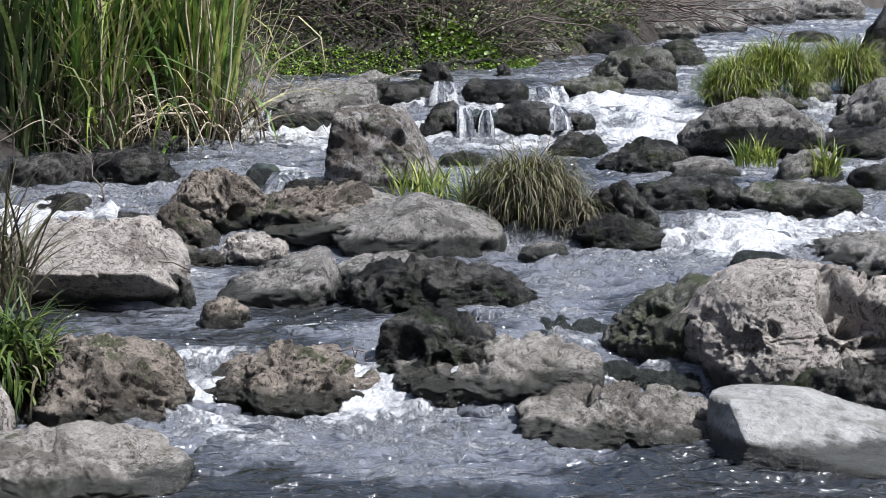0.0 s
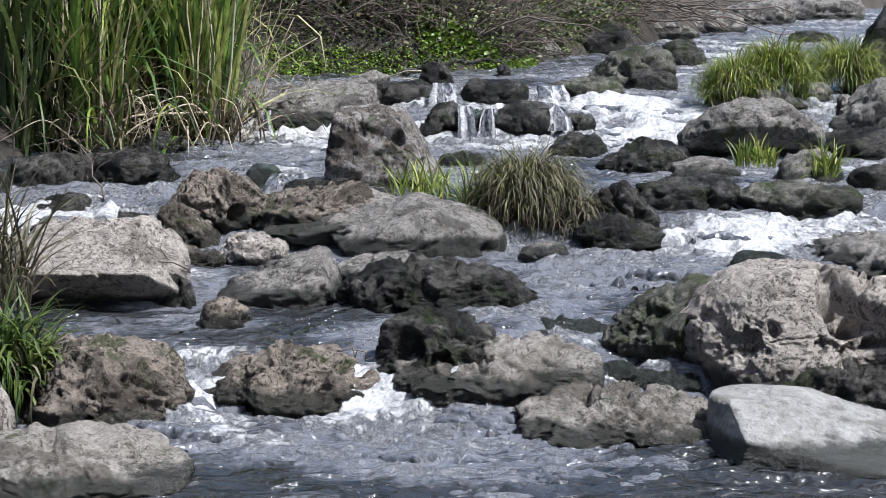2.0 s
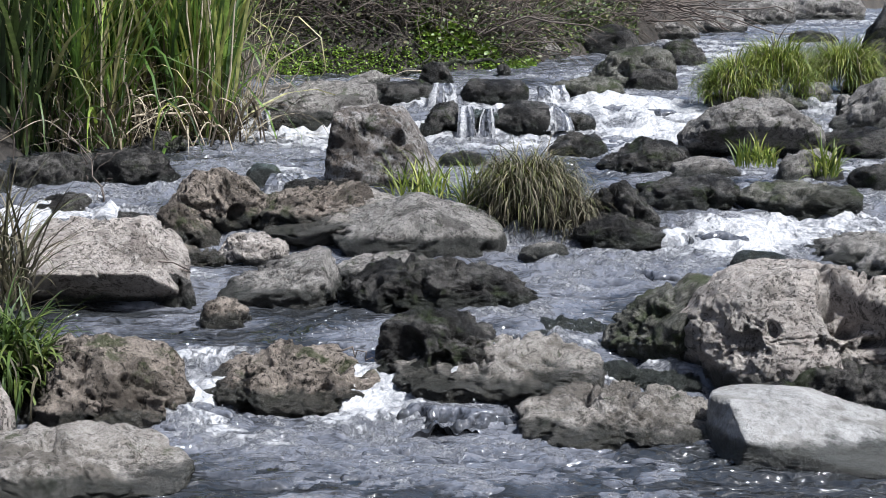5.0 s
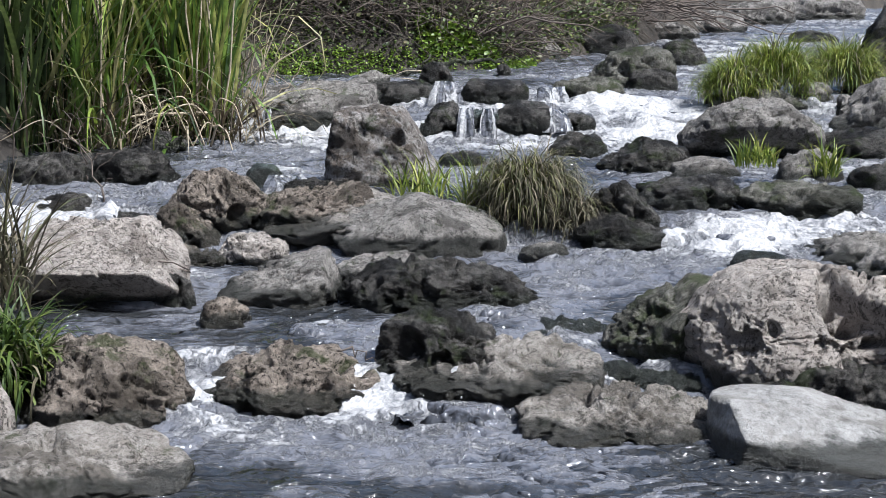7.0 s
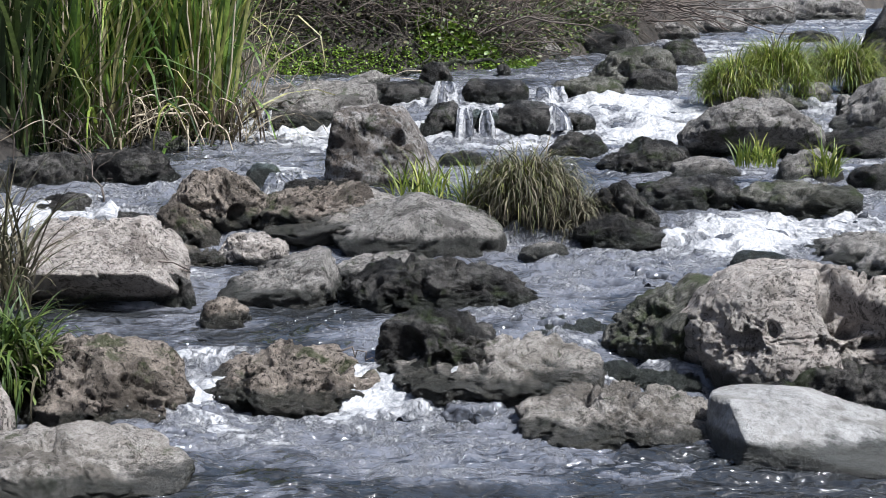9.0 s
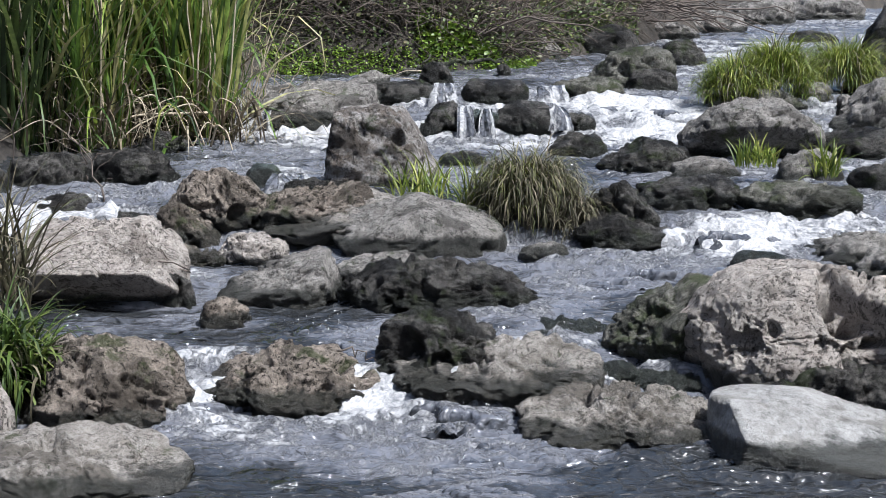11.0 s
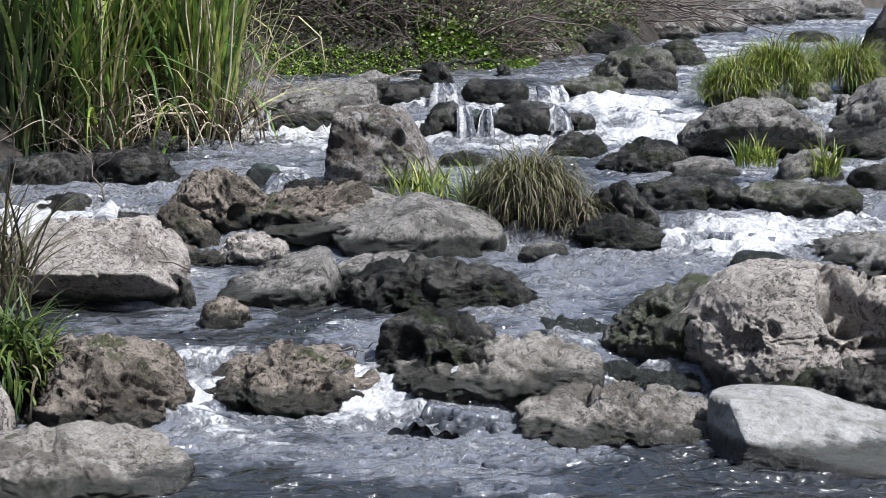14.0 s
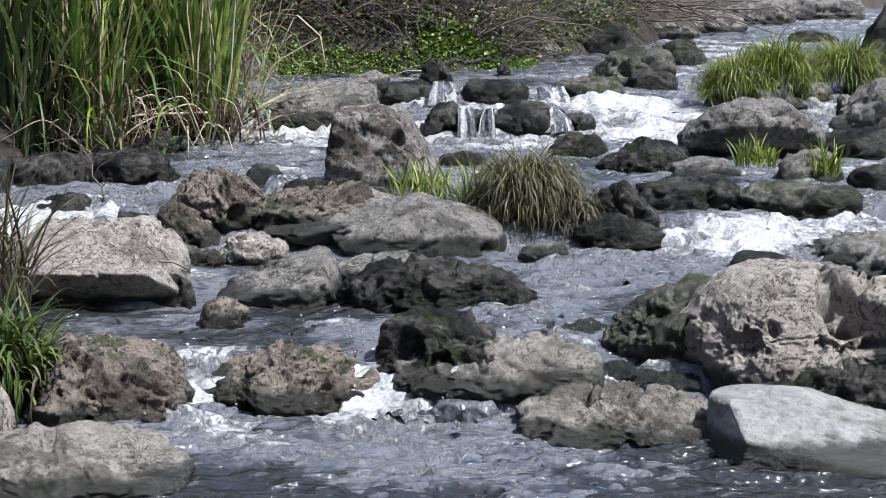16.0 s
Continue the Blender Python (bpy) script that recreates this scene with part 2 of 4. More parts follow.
LANES = [
    [(5.6, 24), (4.3, 20.5), (3.0, 18.3), (1.5, 15.6), (0.5, 13.4), (-0.7, 11.8), (-1.7, 10.0), (-2.2, 9.0), (-1.75, 8.3), (-1.25, 7.8), (-1.1, 7.0), (-0.95, 6.2), (-0.6, 5.5), (-0.3, 4.3), (0, 1)],
    [(5.9, 24), (4.5, 20.5), (3.2, 18.3), (2.0, 15.6), (1.5, 13.4), (1.3, 11.8), (1.75, 10.0), (2.0, 9.2), (1.5, 8.5), (0.85, 8.0), (0.5, 7.3), (0.62, 6.6), (0.65, 6.0), (0.4, 5.3), (0.5, 4.2), (0.6, 1)],
    [(6.2, 24), (4.8, 20.5), (3.5, 18.3), (2.2, 15.6), (1.9, 13.0), (2.6, 11.0), (2.4, 9.7), (2.0, 9.0), (1.3, 8.3), (0.6, 7.8), (0.1, 7.2), (-0.3, 6.8), (-0.3, 6.2), (-0.1, 5.5), (0.1, 4.2), (0.2, 1)],
]
SURGES = [(-2.05, 9.1, 0.55, 0.07), (-1.6, 9.2, 0.4, 0.05), (-2.5, 9.9, 0.4, 0.05), (1.5, 8.55, 0.4, 0.03), (0.85, 8.05, 0.35, 0.04), (0.42, 7.25, 0.25, 0.04), (-0.42, 6.85, 0.3, 0.035),
          (0.45, 6.65, 0.2, 0.05), (-1.0, 5.95, 0.18, 0.03), (-0.97, 6.2, 0.10, 0.06), (0.1, 6.0, 0.3, 0.02), (1.5, 13.2, 0.5, 0.05), (-1.35, 10.6, 0.35, 0.04), (0.75, 13.1, 0.2, 0.05)]


def make_water():
    """The running surface: swells over the steps, chop in the rapids, long ripples on the pools."""
    rows, cols = 600, 480
    v = np.concatenate([np.linspace(-7, 3.6, 24), 3.7 * np.exp(np.linspace(0, math.log(26 / 3.7), rows))])
    u = np.linspace(-1, 1, cols)
    Y = np.repeat(v[:, None], cols, 1)
    half = np.maximum(0.34 * np.maximum(Y, 3.7) + 1.1, 3.3)
    X = u[None, :] * half
    x, y = X.ravel(), Y.ravel()
    z = level(x, y)
    slope = (level(x, y + 0.12) - level(x, y - 0.12)) / 0.24
    fast = smooth(0.04, 0.24, slope)
    # white water trails downstream of each step
    trail = np.zeros_like(x)
    for k in range(1, 9):
        d = 0.11 * k
        s = (level(x, y + d + 0.1) - level(x, y + d - 0.1)) / 0.2
        trail = np.maximum(trail, smooth(0.05, 0.24, s) * (1 - k / 10.0))
    upper = smooth(8.4, 10.5, y) * 0.45
    p = np.stack([x, y, 0 * x], 1)
    # places where the current heaps up: x, y, reach, rise
    heap = np.zeros_like(x)
    for hx, hy, hr, hz in SURGES:
        heap = np.maximum(heap, hz * np.exp(-((x - hx) / hr) ** 2 - ((y - hy) / (0.7 * hr)) ** 2))
    # the main threads of the current stay aerated below the rapids
    tongue = np.zeros_like(x)
    for lane, w in ((LANES[0], 0.34), (LANES[1], 0.40), (LANES[2], 0.38)):
        a = np.array(lane)
        lx = np.interp(-y, -a[:, 1], a[:, 0])
        tongue = np.maximum(tongue, 0.46 * np.exp(-((x - lx) / w) ** 2))
    tongue *= smooth(5.0, 6.1, y) * (1 - 0.5 * smooth(9.0, 10.5, y))
    patch = fbm(p * (1.1, 2.2, 1), 3, 40)
    chop = fbm(p * (5, 9, 1), 4, 50)
    fine = fbm(p * (11, 26, 1), 3, 60)
    foam = 0.62 * np.maximum(fast, trail) + upper + 0.30 * patch + 0.22 * chop - 0.16 + 5.0 * heap + tongue - 0.2 * smooth(5.4, 4.8, y) - 0.3 * smooth(5.9, 5.5, y) * smooth(0.2, 0.7, x) - 0.5 * smooth(-1.5, -2.2, x) * smooth(10.4, 11.2, y)
    z = z + heap * (1 + 0.7 * fbm(p * 6, 4, 70))
    rough = 0.12 + 8 * heap + np.maximum(fast, 0.8 * trail) + upper
    crest = 1 - 2 * np.abs(fbm(p * (7, 10, 1), 3, 80))
    z = z + rough * (0.026 * chop + 0.012 * crest + 0.010 * fine) + 0.003 * fine + 0.002 * crest + 0.009 * fbm(p * (3.5, 13, 1), 3, 90)
    edge = np.maximum(left_edge(y) - x, x - right_edge(y))
    z = z - 0.25 * smooth(0.1, 0.8, edge)
    me = mesh_of("water", np.stack([x, y, z], 1), grid(X, Y), WATER)
    a = me.attributes.new("foam", "FLOAT", "POINT")
    a.data.foreach_set("value", np.clip(foam, -0.6, 1.2).astype(np.float32))
    tagged(new("water", me), "shallow grey stream water rushing white over stone steps", "water", kind="structure")


make_ground()
make_water()


# ---- rocks ----
def boulder(label, x, y, z, w, d, h, mat, seed, cuts=(), box=2.4, sub=5, pits=0.5, pit_size=0.06, turn=0.0, edge=34.0, facets=12, rough=1.0, sink=0.85, holes=(), name="boulder"):
    """A boulder of width w, depth d and height h over its waterline at x, y, z. cuts: flat faces
    (angle from the right towards up, turn towards the near side, distance in half sizes)."""
    dirs, faces = ico(sub)
    rng = np.random.RandomState(seed)
    r = (np.abs(dirs) ** box).sum(1) ** (-1 / box)
    planes = [(math.cos(radians(a)) * math.cos(radians(b)), -math.sin(radians(b)), math.sin(radians(a)) * math.cos(radians(b)), o) for a, b, o in cuts]
    for _ in range(facets):
        n = rng.normal(size=3)
        n /= np.linalg.norm(n)
        planes.append((*n, rng.uniform(0.80, 1.02)))
    k = edge
    acc = np.exp(-k * r)
    for nx, ny, nz, o in planes:
        dot = dirs @ np.array((nx, ny, nz))
        acc += np.where(dot > 0.05, np.exp(-k * np.minimum(o / np.maximum(dot, 0.05), 9)), 0)
    r = -np.log(acc) / k
    half = np.array((w / 2, d / 2, h * (1 + sink) / 2))
    p = dirs * r[:, None] * half
    size = float(np.mean(half))
    q = p + rng.uniform(-50, 50, 3)
    nrm = dirs / half
    nrm /= np.linalg.norm(nrm, axis=1)[:, None]
    disp = size * rough * (0.07 * fbm(q / size * 1.1, 2, seed) + 0.045 * (1 - 2 * np.abs(fbm(q / size * 2.6, 3, seed + 5))))
    disp += rough * 0.009 * fbm(q * 20, 4, seed + 8, 0.65)
    # weathered bedding: shallow steps and thin open cracks along one slant
    dip, lie = rng.uniform(-0.5, 0.5), rng.uniform(-0.3, 0.3)
    along = np.stack([q[:, 0] * 0.8, q[:, 1] * 0.8, q[:, 2] * 2.6 + dip * q[:, 0] * 2.6 + lie * q[:, 1]], 1) / size
    disp += size * rough * 0.04 * fbm(along * 2.2, 3, seed + 50, 0.6)
    crack = smooth(0.93, 1.0, 1 - np.abs(fbm(along * 1.1, 3, seed + 60)))
    disp -= size * 0.06 * crack * smooth(-0.2, 0.3, fbm(q / size * 1.3, 2, seed + 70))
    # solution pits, some running together into hollows
    if pits:
        where = smooth(-0.25, 0.35, fbm(q / size * 1.4, 2, seed + 11) + (pits - 0.5))
        slant = q * (1.0, 1.0, 0.75) + 0.5 * q[:, [2, 0, 1]] * (0.5, 0.0, 0.3)
        hole = smooth(0.20, 0.34, fbm(slant / pit_size * 0.55, 4, seed + 21, 0.5))
        small = smooth(0.22, 0.4, fbm(slant / pit_size * 1.7, 3, seed + 31))
        disp -= where * pit_size * (1.0 * hole + 0.3 * small)
    # single deep hollows in the near face: across, up from the waterline, radius
    for hx, hz, hr in holes:
        away = np.hypot(p[:, 0] - hx, (p[:, 2] + h - half[2] - hz) * 0.85) * (1 + 0.25 * vnoise(q / hr, seed + 40))
        disp -= (dirs[:, 1] < 0.2) * 1.3 * hr * smooth(1.05 * hr, 0.65 * hr, away)
    p = p + nrm * disp[:, None]
    p[:, 2] += h - half[2]
    ob = new(name, mesh_of(name, p, faces, mat))
    ob.matrix_world = pose(x, y, z, 0, 0, turn)
    return tagged(ob, label, "rock", "rocks in the stream")


boulder('pale grey limestone slab with a sloping top beside the pool', 1.39, 5.54, 0.00, 0.96, 0.50, 0.185, SLAB, 7, ((58, 34, 0.50), (176, 15, 0.93), (46, 0, 0.48)), sub=6, box=9, pits=0, rough=0.3, edge=110.0, facets=1, sink=0.5, turn=-13)
boulder('dark brown rock wedged under the big pale boulder', 1.50, 6.02, 0.02, 0.80, 0.34, 0.20, DARK, 180, ((80, 10, 0.85), (150, 20, 0.8)), sub=6, box=3, pits=0.5, pit_size=0.04)
boulder('big pale limestone boulder eaten by deep pits', 1.46, 6.37, 0.13, 1.06, 0.72, 0.41, PALE, 101, ((146, 10, 1.0), (160, 40, 0.95), (75, 0, 0.95), (100, 0, 0.95), (95, 60, 0.85)), sub=7, box=4, pits=0.42, pit_size=0.06, rough=0.5, facets=6, holes=((0.06, 0.27, 0.10), (0.15, 0.20, 0.09), (0.0, 0.35, 0.05), (0.22, 0.09, 0.10), (0.08, 0.09, 0.06), (-0.37, 0.42, 0.03), (-0.22, 0.20, 0.03), (-0.05, 0.14, 0.025), (0.3, 0.36, 0.035)), sink=0.5)
boulder('low grey pitted rock at the edge of the pool', 0.66, 5.86, 0.00, 0.78, 0.52, 0.17, DUN, 102, ((114, 22, 0.46), (62, 16, 0.56), (90, 45, 0.66)), sub=6, pits=0.6, pit_size=0.045, rough=1.4, sink=0.6)
boulder('brown grey boulder with a ridged crest and wet foot', 0.20, 6.28, 0.09, 0.80, 0.59, 0.16, DUN, 103, ((114, 22, 0.46), (64, 22, 0.56), (90, 50, 0.7)), sub=6, pits=0.2, pit_size=0.04, rough=1.2, facets=5, sink=0.6)
boulder('dark mossy block with a hollow face', 0.00, 6.45, 0.11, 0.57, 0.43, 0.26, DARK, 231, ((172, 0, 0.9), (62, 10, 0.66), (105, 10, 0.8), (150, 45, 0.8)), sub=6, box=3.2, pits=0.3, pit_size=0.05, rough=0.8, holes=((-0.14, 0.10, 0.06), (-0.02, 0.05, 0.04)))
boulder('brown pitted boulder with spray on its crest', -0.59, 6.32, 0.02, 0.74, 0.52, 0.23, BROWN, 105, ((126, 15, 0.58), (52, 10, 0.74), (95, 45, 0.7)), sub=6, pits=0.5, pit_size=0.045, rough=1.1, holes=((0.2, 0.14, 0.042), (0.15, 0.06, 0.035), (0.27, 0.1, 0.03)))
boulder('broad brown boulder with crusted algae', -1.30, 6.10, 0.00, 0.70, 0.53, 0.31, BROWN, 106, ((150, 15, 0.75), (20, 0, 0.9), (80, 20, 0.85)), sub=6, pits=0.5, pit_size=0.04, box=3, rough=1.1)
boulder('pale brown rock with a ridge at the water edge', -1.27, 5.24, 0.00, 0.90, 0.48, 0.18, DUN, 107, ((60, 20, 0.42), (104, 10, 0.56), (95, 50, 0.6)), sub=6, pits=0.15, rough=0.7, facets=4, sink=0.5)
boulder('pale stone block on the bank', -1.65, 5.73, 0.00, 0.25, 0.19, 0.30, PALE, 108, ((20, 10, 0.8),), sub=4, pits=0.3)
boulder('large pale limestone slab with an undercut dark foot', -1.60, 7.59, 0.18, 0.77, 0.69, 0.35, PALE, 109, ((90, 29, 0.62), (38, 10, 0.82), (270, 50, 0.5), (172, 0, 0.92)), sub=6, box=5, pits=0.4, pit_size=0.03, rough=0.4, edge=36.0, facets=3, sink=0.5)
boulder('small brown stone standing in the pool', -0.95, 7.07, 0.14, 0.23, 0.17, 0.13, BROWN, 110, (), sub=4, pits=0.6, pit_size=0.03)
boulder('grey angular boulder with one long sloping side', -0.74, 7.62, 0.17, 0.60, 0.44, 0.25, GREY, 111, ((114, 12, 0.40), (20, 5, 0.82), (95, 40, 0.75)), sub=6, pits=0.2, rough=0.8, facets=5)
boulder('smooth grey stone behind a dark rock', -0.26, 7.88, 0.21, 0.50, 0.38, 0.12, GREY, 112, ((110, 10, 0.85),), sub=5, pits=0.2)
boulder('long dark rock riddled with holes', -0.01, 7.51, 0.18, 0.90, 0.51, 0.20, DARK, 113, ((60, 5, 0.72), (120, 15, 0.8)), sub=6, pits=0.9, pit_size=0.05)
boulder('dark greenish boulder leaning on a pale one', 0.93, 6.52, 0.11, 0.58, 0.40, 0.38, MOSSY, 114, ((128, 12, 0.48), (150, 30, 0.7), (75, 10, 0.88), (330, 40, 0.6)), sub=6, box=3, pits=0.2, rough=0.9, facets=7, sink=0.4)
boulder('low wet rock washed by the rapid', 0.54, 6.94, 0.11, 0.40, 0.32, 0.09, ALGAE, 115, ((110, 15, 0.6), (55, 15, 0.75)), sub=5, pits=0.5, pit_size=0.04, rough=1.3)
boulder('wet stone below the rapid', 0.68, 6.31, 0.07, 0.24, 0.18, 0.09, ALGAE, 116, ((130, 10, 0.8),), sub=4, pits=0.3)
boulder('drenched stone under a little fall', 0.86, 6.29, 0.08, 0.30, 0.22, 0.05, ALGAE, 117, (), sub=5, pits=0.3)
boulder('smooth grey boulder with a rounded back', -0.16, 8.53, 0.28, 1.00, 0.56, 0.27, GREY, 118, ((128, 15, 0.66), (52, 10, 0.78), (95, 0, 0.93)), sub=6, pits=0.08, rough=0.45, facets=6)
boulder('sloping grey ledge rock', -0.52, 8.81, 0.33, 0.95, 0.66, 0.23, DUN, 119, ((115, 20, 0.45), (60, 0, 0.8)), sub=6, pits=0.1, rough=0.5, facets=5)
boulder('brown ledge with moss behind the boulders', -0.64, 8.96, 0.35, 0.80, 0.60, 0.21, BROWN, 120, ((115, 10, 0.66),), sub=6, pits=0.4, pit_size=0.04)
boulder('round brown pitted boulder', -1.23, 8.91, 0.33, 0.56, 0.42, 0.31, BROWN, 121, ((150, 10, 0.85), (48, 0, 0.85), (270, 35, 0.7)), sub=6, pits=0.35, pit_size=0.035, box=2.8, rough=0.6, holes=((0.13, 0.06, 0.06), (-0.05, 0.26, 0.02), (0.05, 0.28, 0.018), (-0.15, 0.2, 0.02)), sink=0.5)
boulder('small brown angular stone', -1.39, 8.66, 0.28, 0.42, 0.31, 0.19, BROWN, 122, ((40, 10, 0.66), (150, 0, 0.8)), sub=5, pits=0.3)
boulder('low pale stone between pools', -0.96, 8.30, 0.23, 0.39, 0.30, 0.15, PALE, 123, ((60, 10, 0.8),), sub=5, pits=0.4, pit_size=0.03)
boulder('low brown stone at the waterline', -1.28, 8.24, 0.23, 0.39, 0.29, 0.08, BROWN, 124, (), sub=5, pits=0.4, pit_size=0.03)
boulder('dark lump of roots beside the slab', -1.22, 7.47, 0.16, 0.14, 0.10, 0.16, DARK, 125, (), sub=4, pits=0.6, pit_size=0.03)
boulder('dark crusted rock at the foot of a tuft', 0.94, 8.58, 0.29, 0.56, 0.42, 0.13, DARK, 126, ((60, 10, 0.7),), sub=5, pits=0.8, pit_size=0.035)
boulder('small speckled stone in the current', 0.53, 8.32, 0.24, 0.28, 0.21, 0.08, GREY, 127, (), sub=4, pits=0.5, pit_size=0.02)
boulder('dark rock behind the withered tuft', 0.96, 8.75, 0.34, 0.42, 0.32, 0.25, DARK, 128, ((50, 10, 0.75),), sub=5, pits=0.6, pit_size=0.04)
boulder('dark root mound of the withered tuft', 0.47, 8.86, 0.33, 0.62, 0.46, 0.24, SOIL, 129, (), sub=5, pits=0.2)
boulder('smooth stone under a sheet of water', 1.56, 8.07, 0.23, 0.29, 0.22, 0.08, ALGAE, 130, (), sub=4, pits=0.1, rough=0.5)
boulder('grey rock washed by the side channel', 2.13, 8.37, 0.23, 0.61, 0.46, 0.13, GREY, 131, ((140, 10, 0.7),), sub=5, pits=0.3)
boulder('grey rock behind the pitted boulder', 2.19, 7.99, 0.20, 0.39, 0.29, 0.15, GREY, 132, ((130, 10, 0.8),), sub=5, pits=0.3)
boulder('flat dark ledge stone', 1.39, 9.27, 0.41, 0.58, 0.44, 0.15, DARK, 133, ((95, 10, 0.7),), sub=5, pits=0.3, box=3.4)
boulder('flat mossy rock carrying grass', 1.98, 9.25, 0.39, 0.74, 0.56, 0.15, MOSSY, 134, ((95, 15, 0.72),), sub=5, pits=0.5, pit_size=0.04, box=3)
boulder('flat pale topped stone', 1.62, 10.25, 0.43, 0.45, 0.34, 0.13, GREY, 135, ((100, 10, 0.8),), sub=4, pits=0.4, pit_size=0.03)
boulder('big rounded boulder with a pale crusted top', 2.11, 11.36, 0.45, 1.00, 0.66, 0.43, GREY, 136, ((140, 5, 0.90), (42, 5, 0.90), (90, 8, 0.82), (270, 45, 0.45)), sub=6, pits=0.3, pit_size=0.03, box=3.2, rough=0.7, facets=5, sink=0.5)
boulder('round grey stone in the shallows', 2.25, 10.17, 0.43, 0.42, 0.32, 0.19, GREY, 137, ((120, 10, 0.85),), sub=4, pits=0.4)
boulder('dark stone at the channel edge', 2.63, 9.81, 0.42, 0.41, 0.31, 0.16, DARK, 138, (), sub=4, pits=0.3)
boulder('dark flat rock in the shallows', 2.92, 11.39, 0.45, 0.74, 0.56, 0.20, DARK, 139, ((110, 10, 0.8),), sub=5, pits=0.4)
boulder('grey boulder with a smooth back', 3.39, 12.68, 0.55, 0.86, 0.65, 0.33, GREY, 140, ((140, 10, 0.75),), sub=5, pits=0.3)
boulder('tall pitted block with white stains and holes', -0.34, 9.97, 0.43, 0.76, 0.49, 0.47, STAINED, 141, ((27, 5, 0.62), (172, 0, 0.92), (88, 8, 0.92)), sub=6, box=5, pits=0.3, pit_size=0.04, rough=0.5, facets=3, holes=((0.08, 0.29, 0.045), (0.17, 0.30, 0.04), (-0.15, 0.4, 0.02), (0.22, 0.13, 0.03)), sink=0.5)
boulder('dark wet stone by the block', -0.80, 9.58, 0.41, 0.29, 0.22, 0.10, DARK, 142, (), sub=4, pits=0.3)
boulder('stone under running water', -1.07, 9.85, 0.42, 0.23, 0.17, 0.14, ALGAE, 143, (), sub=4, pits=0.2, rough=0.6)
boulder('low dark stone in the shallows', 0.12, 10.87, 0.45, 0.32, 0.24, 0.09, DARK, 144, (), sub=4, pits=0.3)
boulder('dark rough rock in white water', 1.28, 10.56, 0.44, 0.58, 0.44, 0.22, DARK, 145, ((130, 10, 0.7),), sub=5, pits=0.7, pit_size=0.04)
boulder('dark stone splashed with foam', 0.93, 11.47, 0.46, 0.41, 0.31, 0.14, DARK, 146, (), sub=4, pits=0.5)
boulder('little dark stone in the rapid', 1.02, 12.55, 0.54, 0.27, 0.21, 0.12, DARK, 147, (), sub=4, pits=0.3)
boulder('black stone in white water', -2.08, 9.02, 0.37, 0.36, 0.27, 0.11, DARK, 148, (), sub=4, pits=0.3)
boulder('low dark stone beside the slab', -1.70, 8.84, 0.34, 0.27, 0.21, 0.06, DARK, 149, (), sub=4, pits=0.3)
boulder('dark ledge block of the little cascade', 0.00, 12.46, 0.53, 0.36, 0.33, 0.22, DARK, 150, ((100, 10, 0.85), (140, 0, 0.8)), sub=5, box=4, pits=0.3, rough=0.7)
boulder('dark ledge block with threads of water', 0.30, 12.56, 0.53, 0.30, 0.30, 0.17, ALGAE, 151, ((90, 10, 0.85),), sub=4, box=4, pits=0.2, rough=0.6)
boulder('black ledge block beside the fall', 0.58, 12.52, 0.54, 0.46, 0.32, 0.21, DARK, 152, ((86, 10, 0.88),), sub=5, box=4.5, pits=0.2, rough=0.6)
boulder('dark stone of the upper step', 0.42, 13.69, 0.69, 0.56, 0.47, 0.16, DARK, 153, ((88, 10, 0.85),), sub=5, box=4, pits=0.2, rough=0.6)
boulder('flat ledge rock below the reeds', -1.04, 13.12, 0.59, 1.07, 0.81, 0.31, GREY, 154, ((95, 15, 0.62),), sub=5, box=3.4, pits=0.5, pit_size=0.04)
boulder('dark wet lip of the ledge', -1.12, 12.91, 0.57, 0.70, 0.53, 0.12, DARK, 155, (), sub=5, box=3.2, pits=0.2)
boulder('dark stone with a thread of water', -0.32, 13.67, 0.69, 0.59, 0.45, 0.15, DARK, 156, (), sub=4, pits=0.3)
boulder('small round stone at the bank', -0.65, 14.79, 0.74, 0.36, 0.28, 0.13, GREY, 157, (), sub=4, pits=0.2)
boulder('dark stone under the mossy branch', -0.06, 14.68, 0.75, 0.29, 0.22, 0.20, DARK, 158, (), sub=4, pits=0.3)
boulder('little stone at the branch end', 0.57, 15.54, 0.78, 0.14, 0.11, 0.12, DARK, 159, (), sub=4, pits=0.3)
boulder('mossy boulder in the upper rapid', 1.65, 14.75, 0.75, 0.82, 0.62, 0.35, MOSSY, 160, ((150, 10, 0.8), (95, 15, 0.85)), sub=5, box=3, pits=0.4)
boulder('low mossy stone in the rapid', 1.20, 13.84, 0.70, 0.60, 0.45, 0.18, MOSSY, 161, ((100, 10, 0.8),), sub=4, pits=0.3)
boulder('dark round stone in the upper rapid', 2.40, 16.64, 0.83, 0.48, 0.36, 0.27, DARK, 162, (), sub=4, pits=0.3)
boulder('dark stone below the upper rapid', 1.82, 14.46, 0.73, 0.45, 0.34, 0.17, DARK, 163, (), sub=4, pits=0.3)
boulder('grey stone at the foot of the bank', 0.93, 17.06, 0.87, 0.57, 0.43, 0.24, GREY, 164, ((130, 10, 0.8),), sub=4, pits=0.3)
boulder('dark boulder at the foot of the bank', 1.73, 17.67, 0.91, 0.67, 0.51, 0.29, DARK, 165, ((110, 10, 0.8),), sub=4, pits=0.3)
boulder('flat grey stone beside the head of the rapid', 2.54, 19.41, 1.01, 0.91, 0.69, 0.21, GREY, 166, (), sub=5, pits=0.3)
boulder('grey stone beside dead canes', 3.33, 20.29, 1.07, 0.83, 0.63, 0.27, GREY, 167, (), sub=4, pits=0.3)
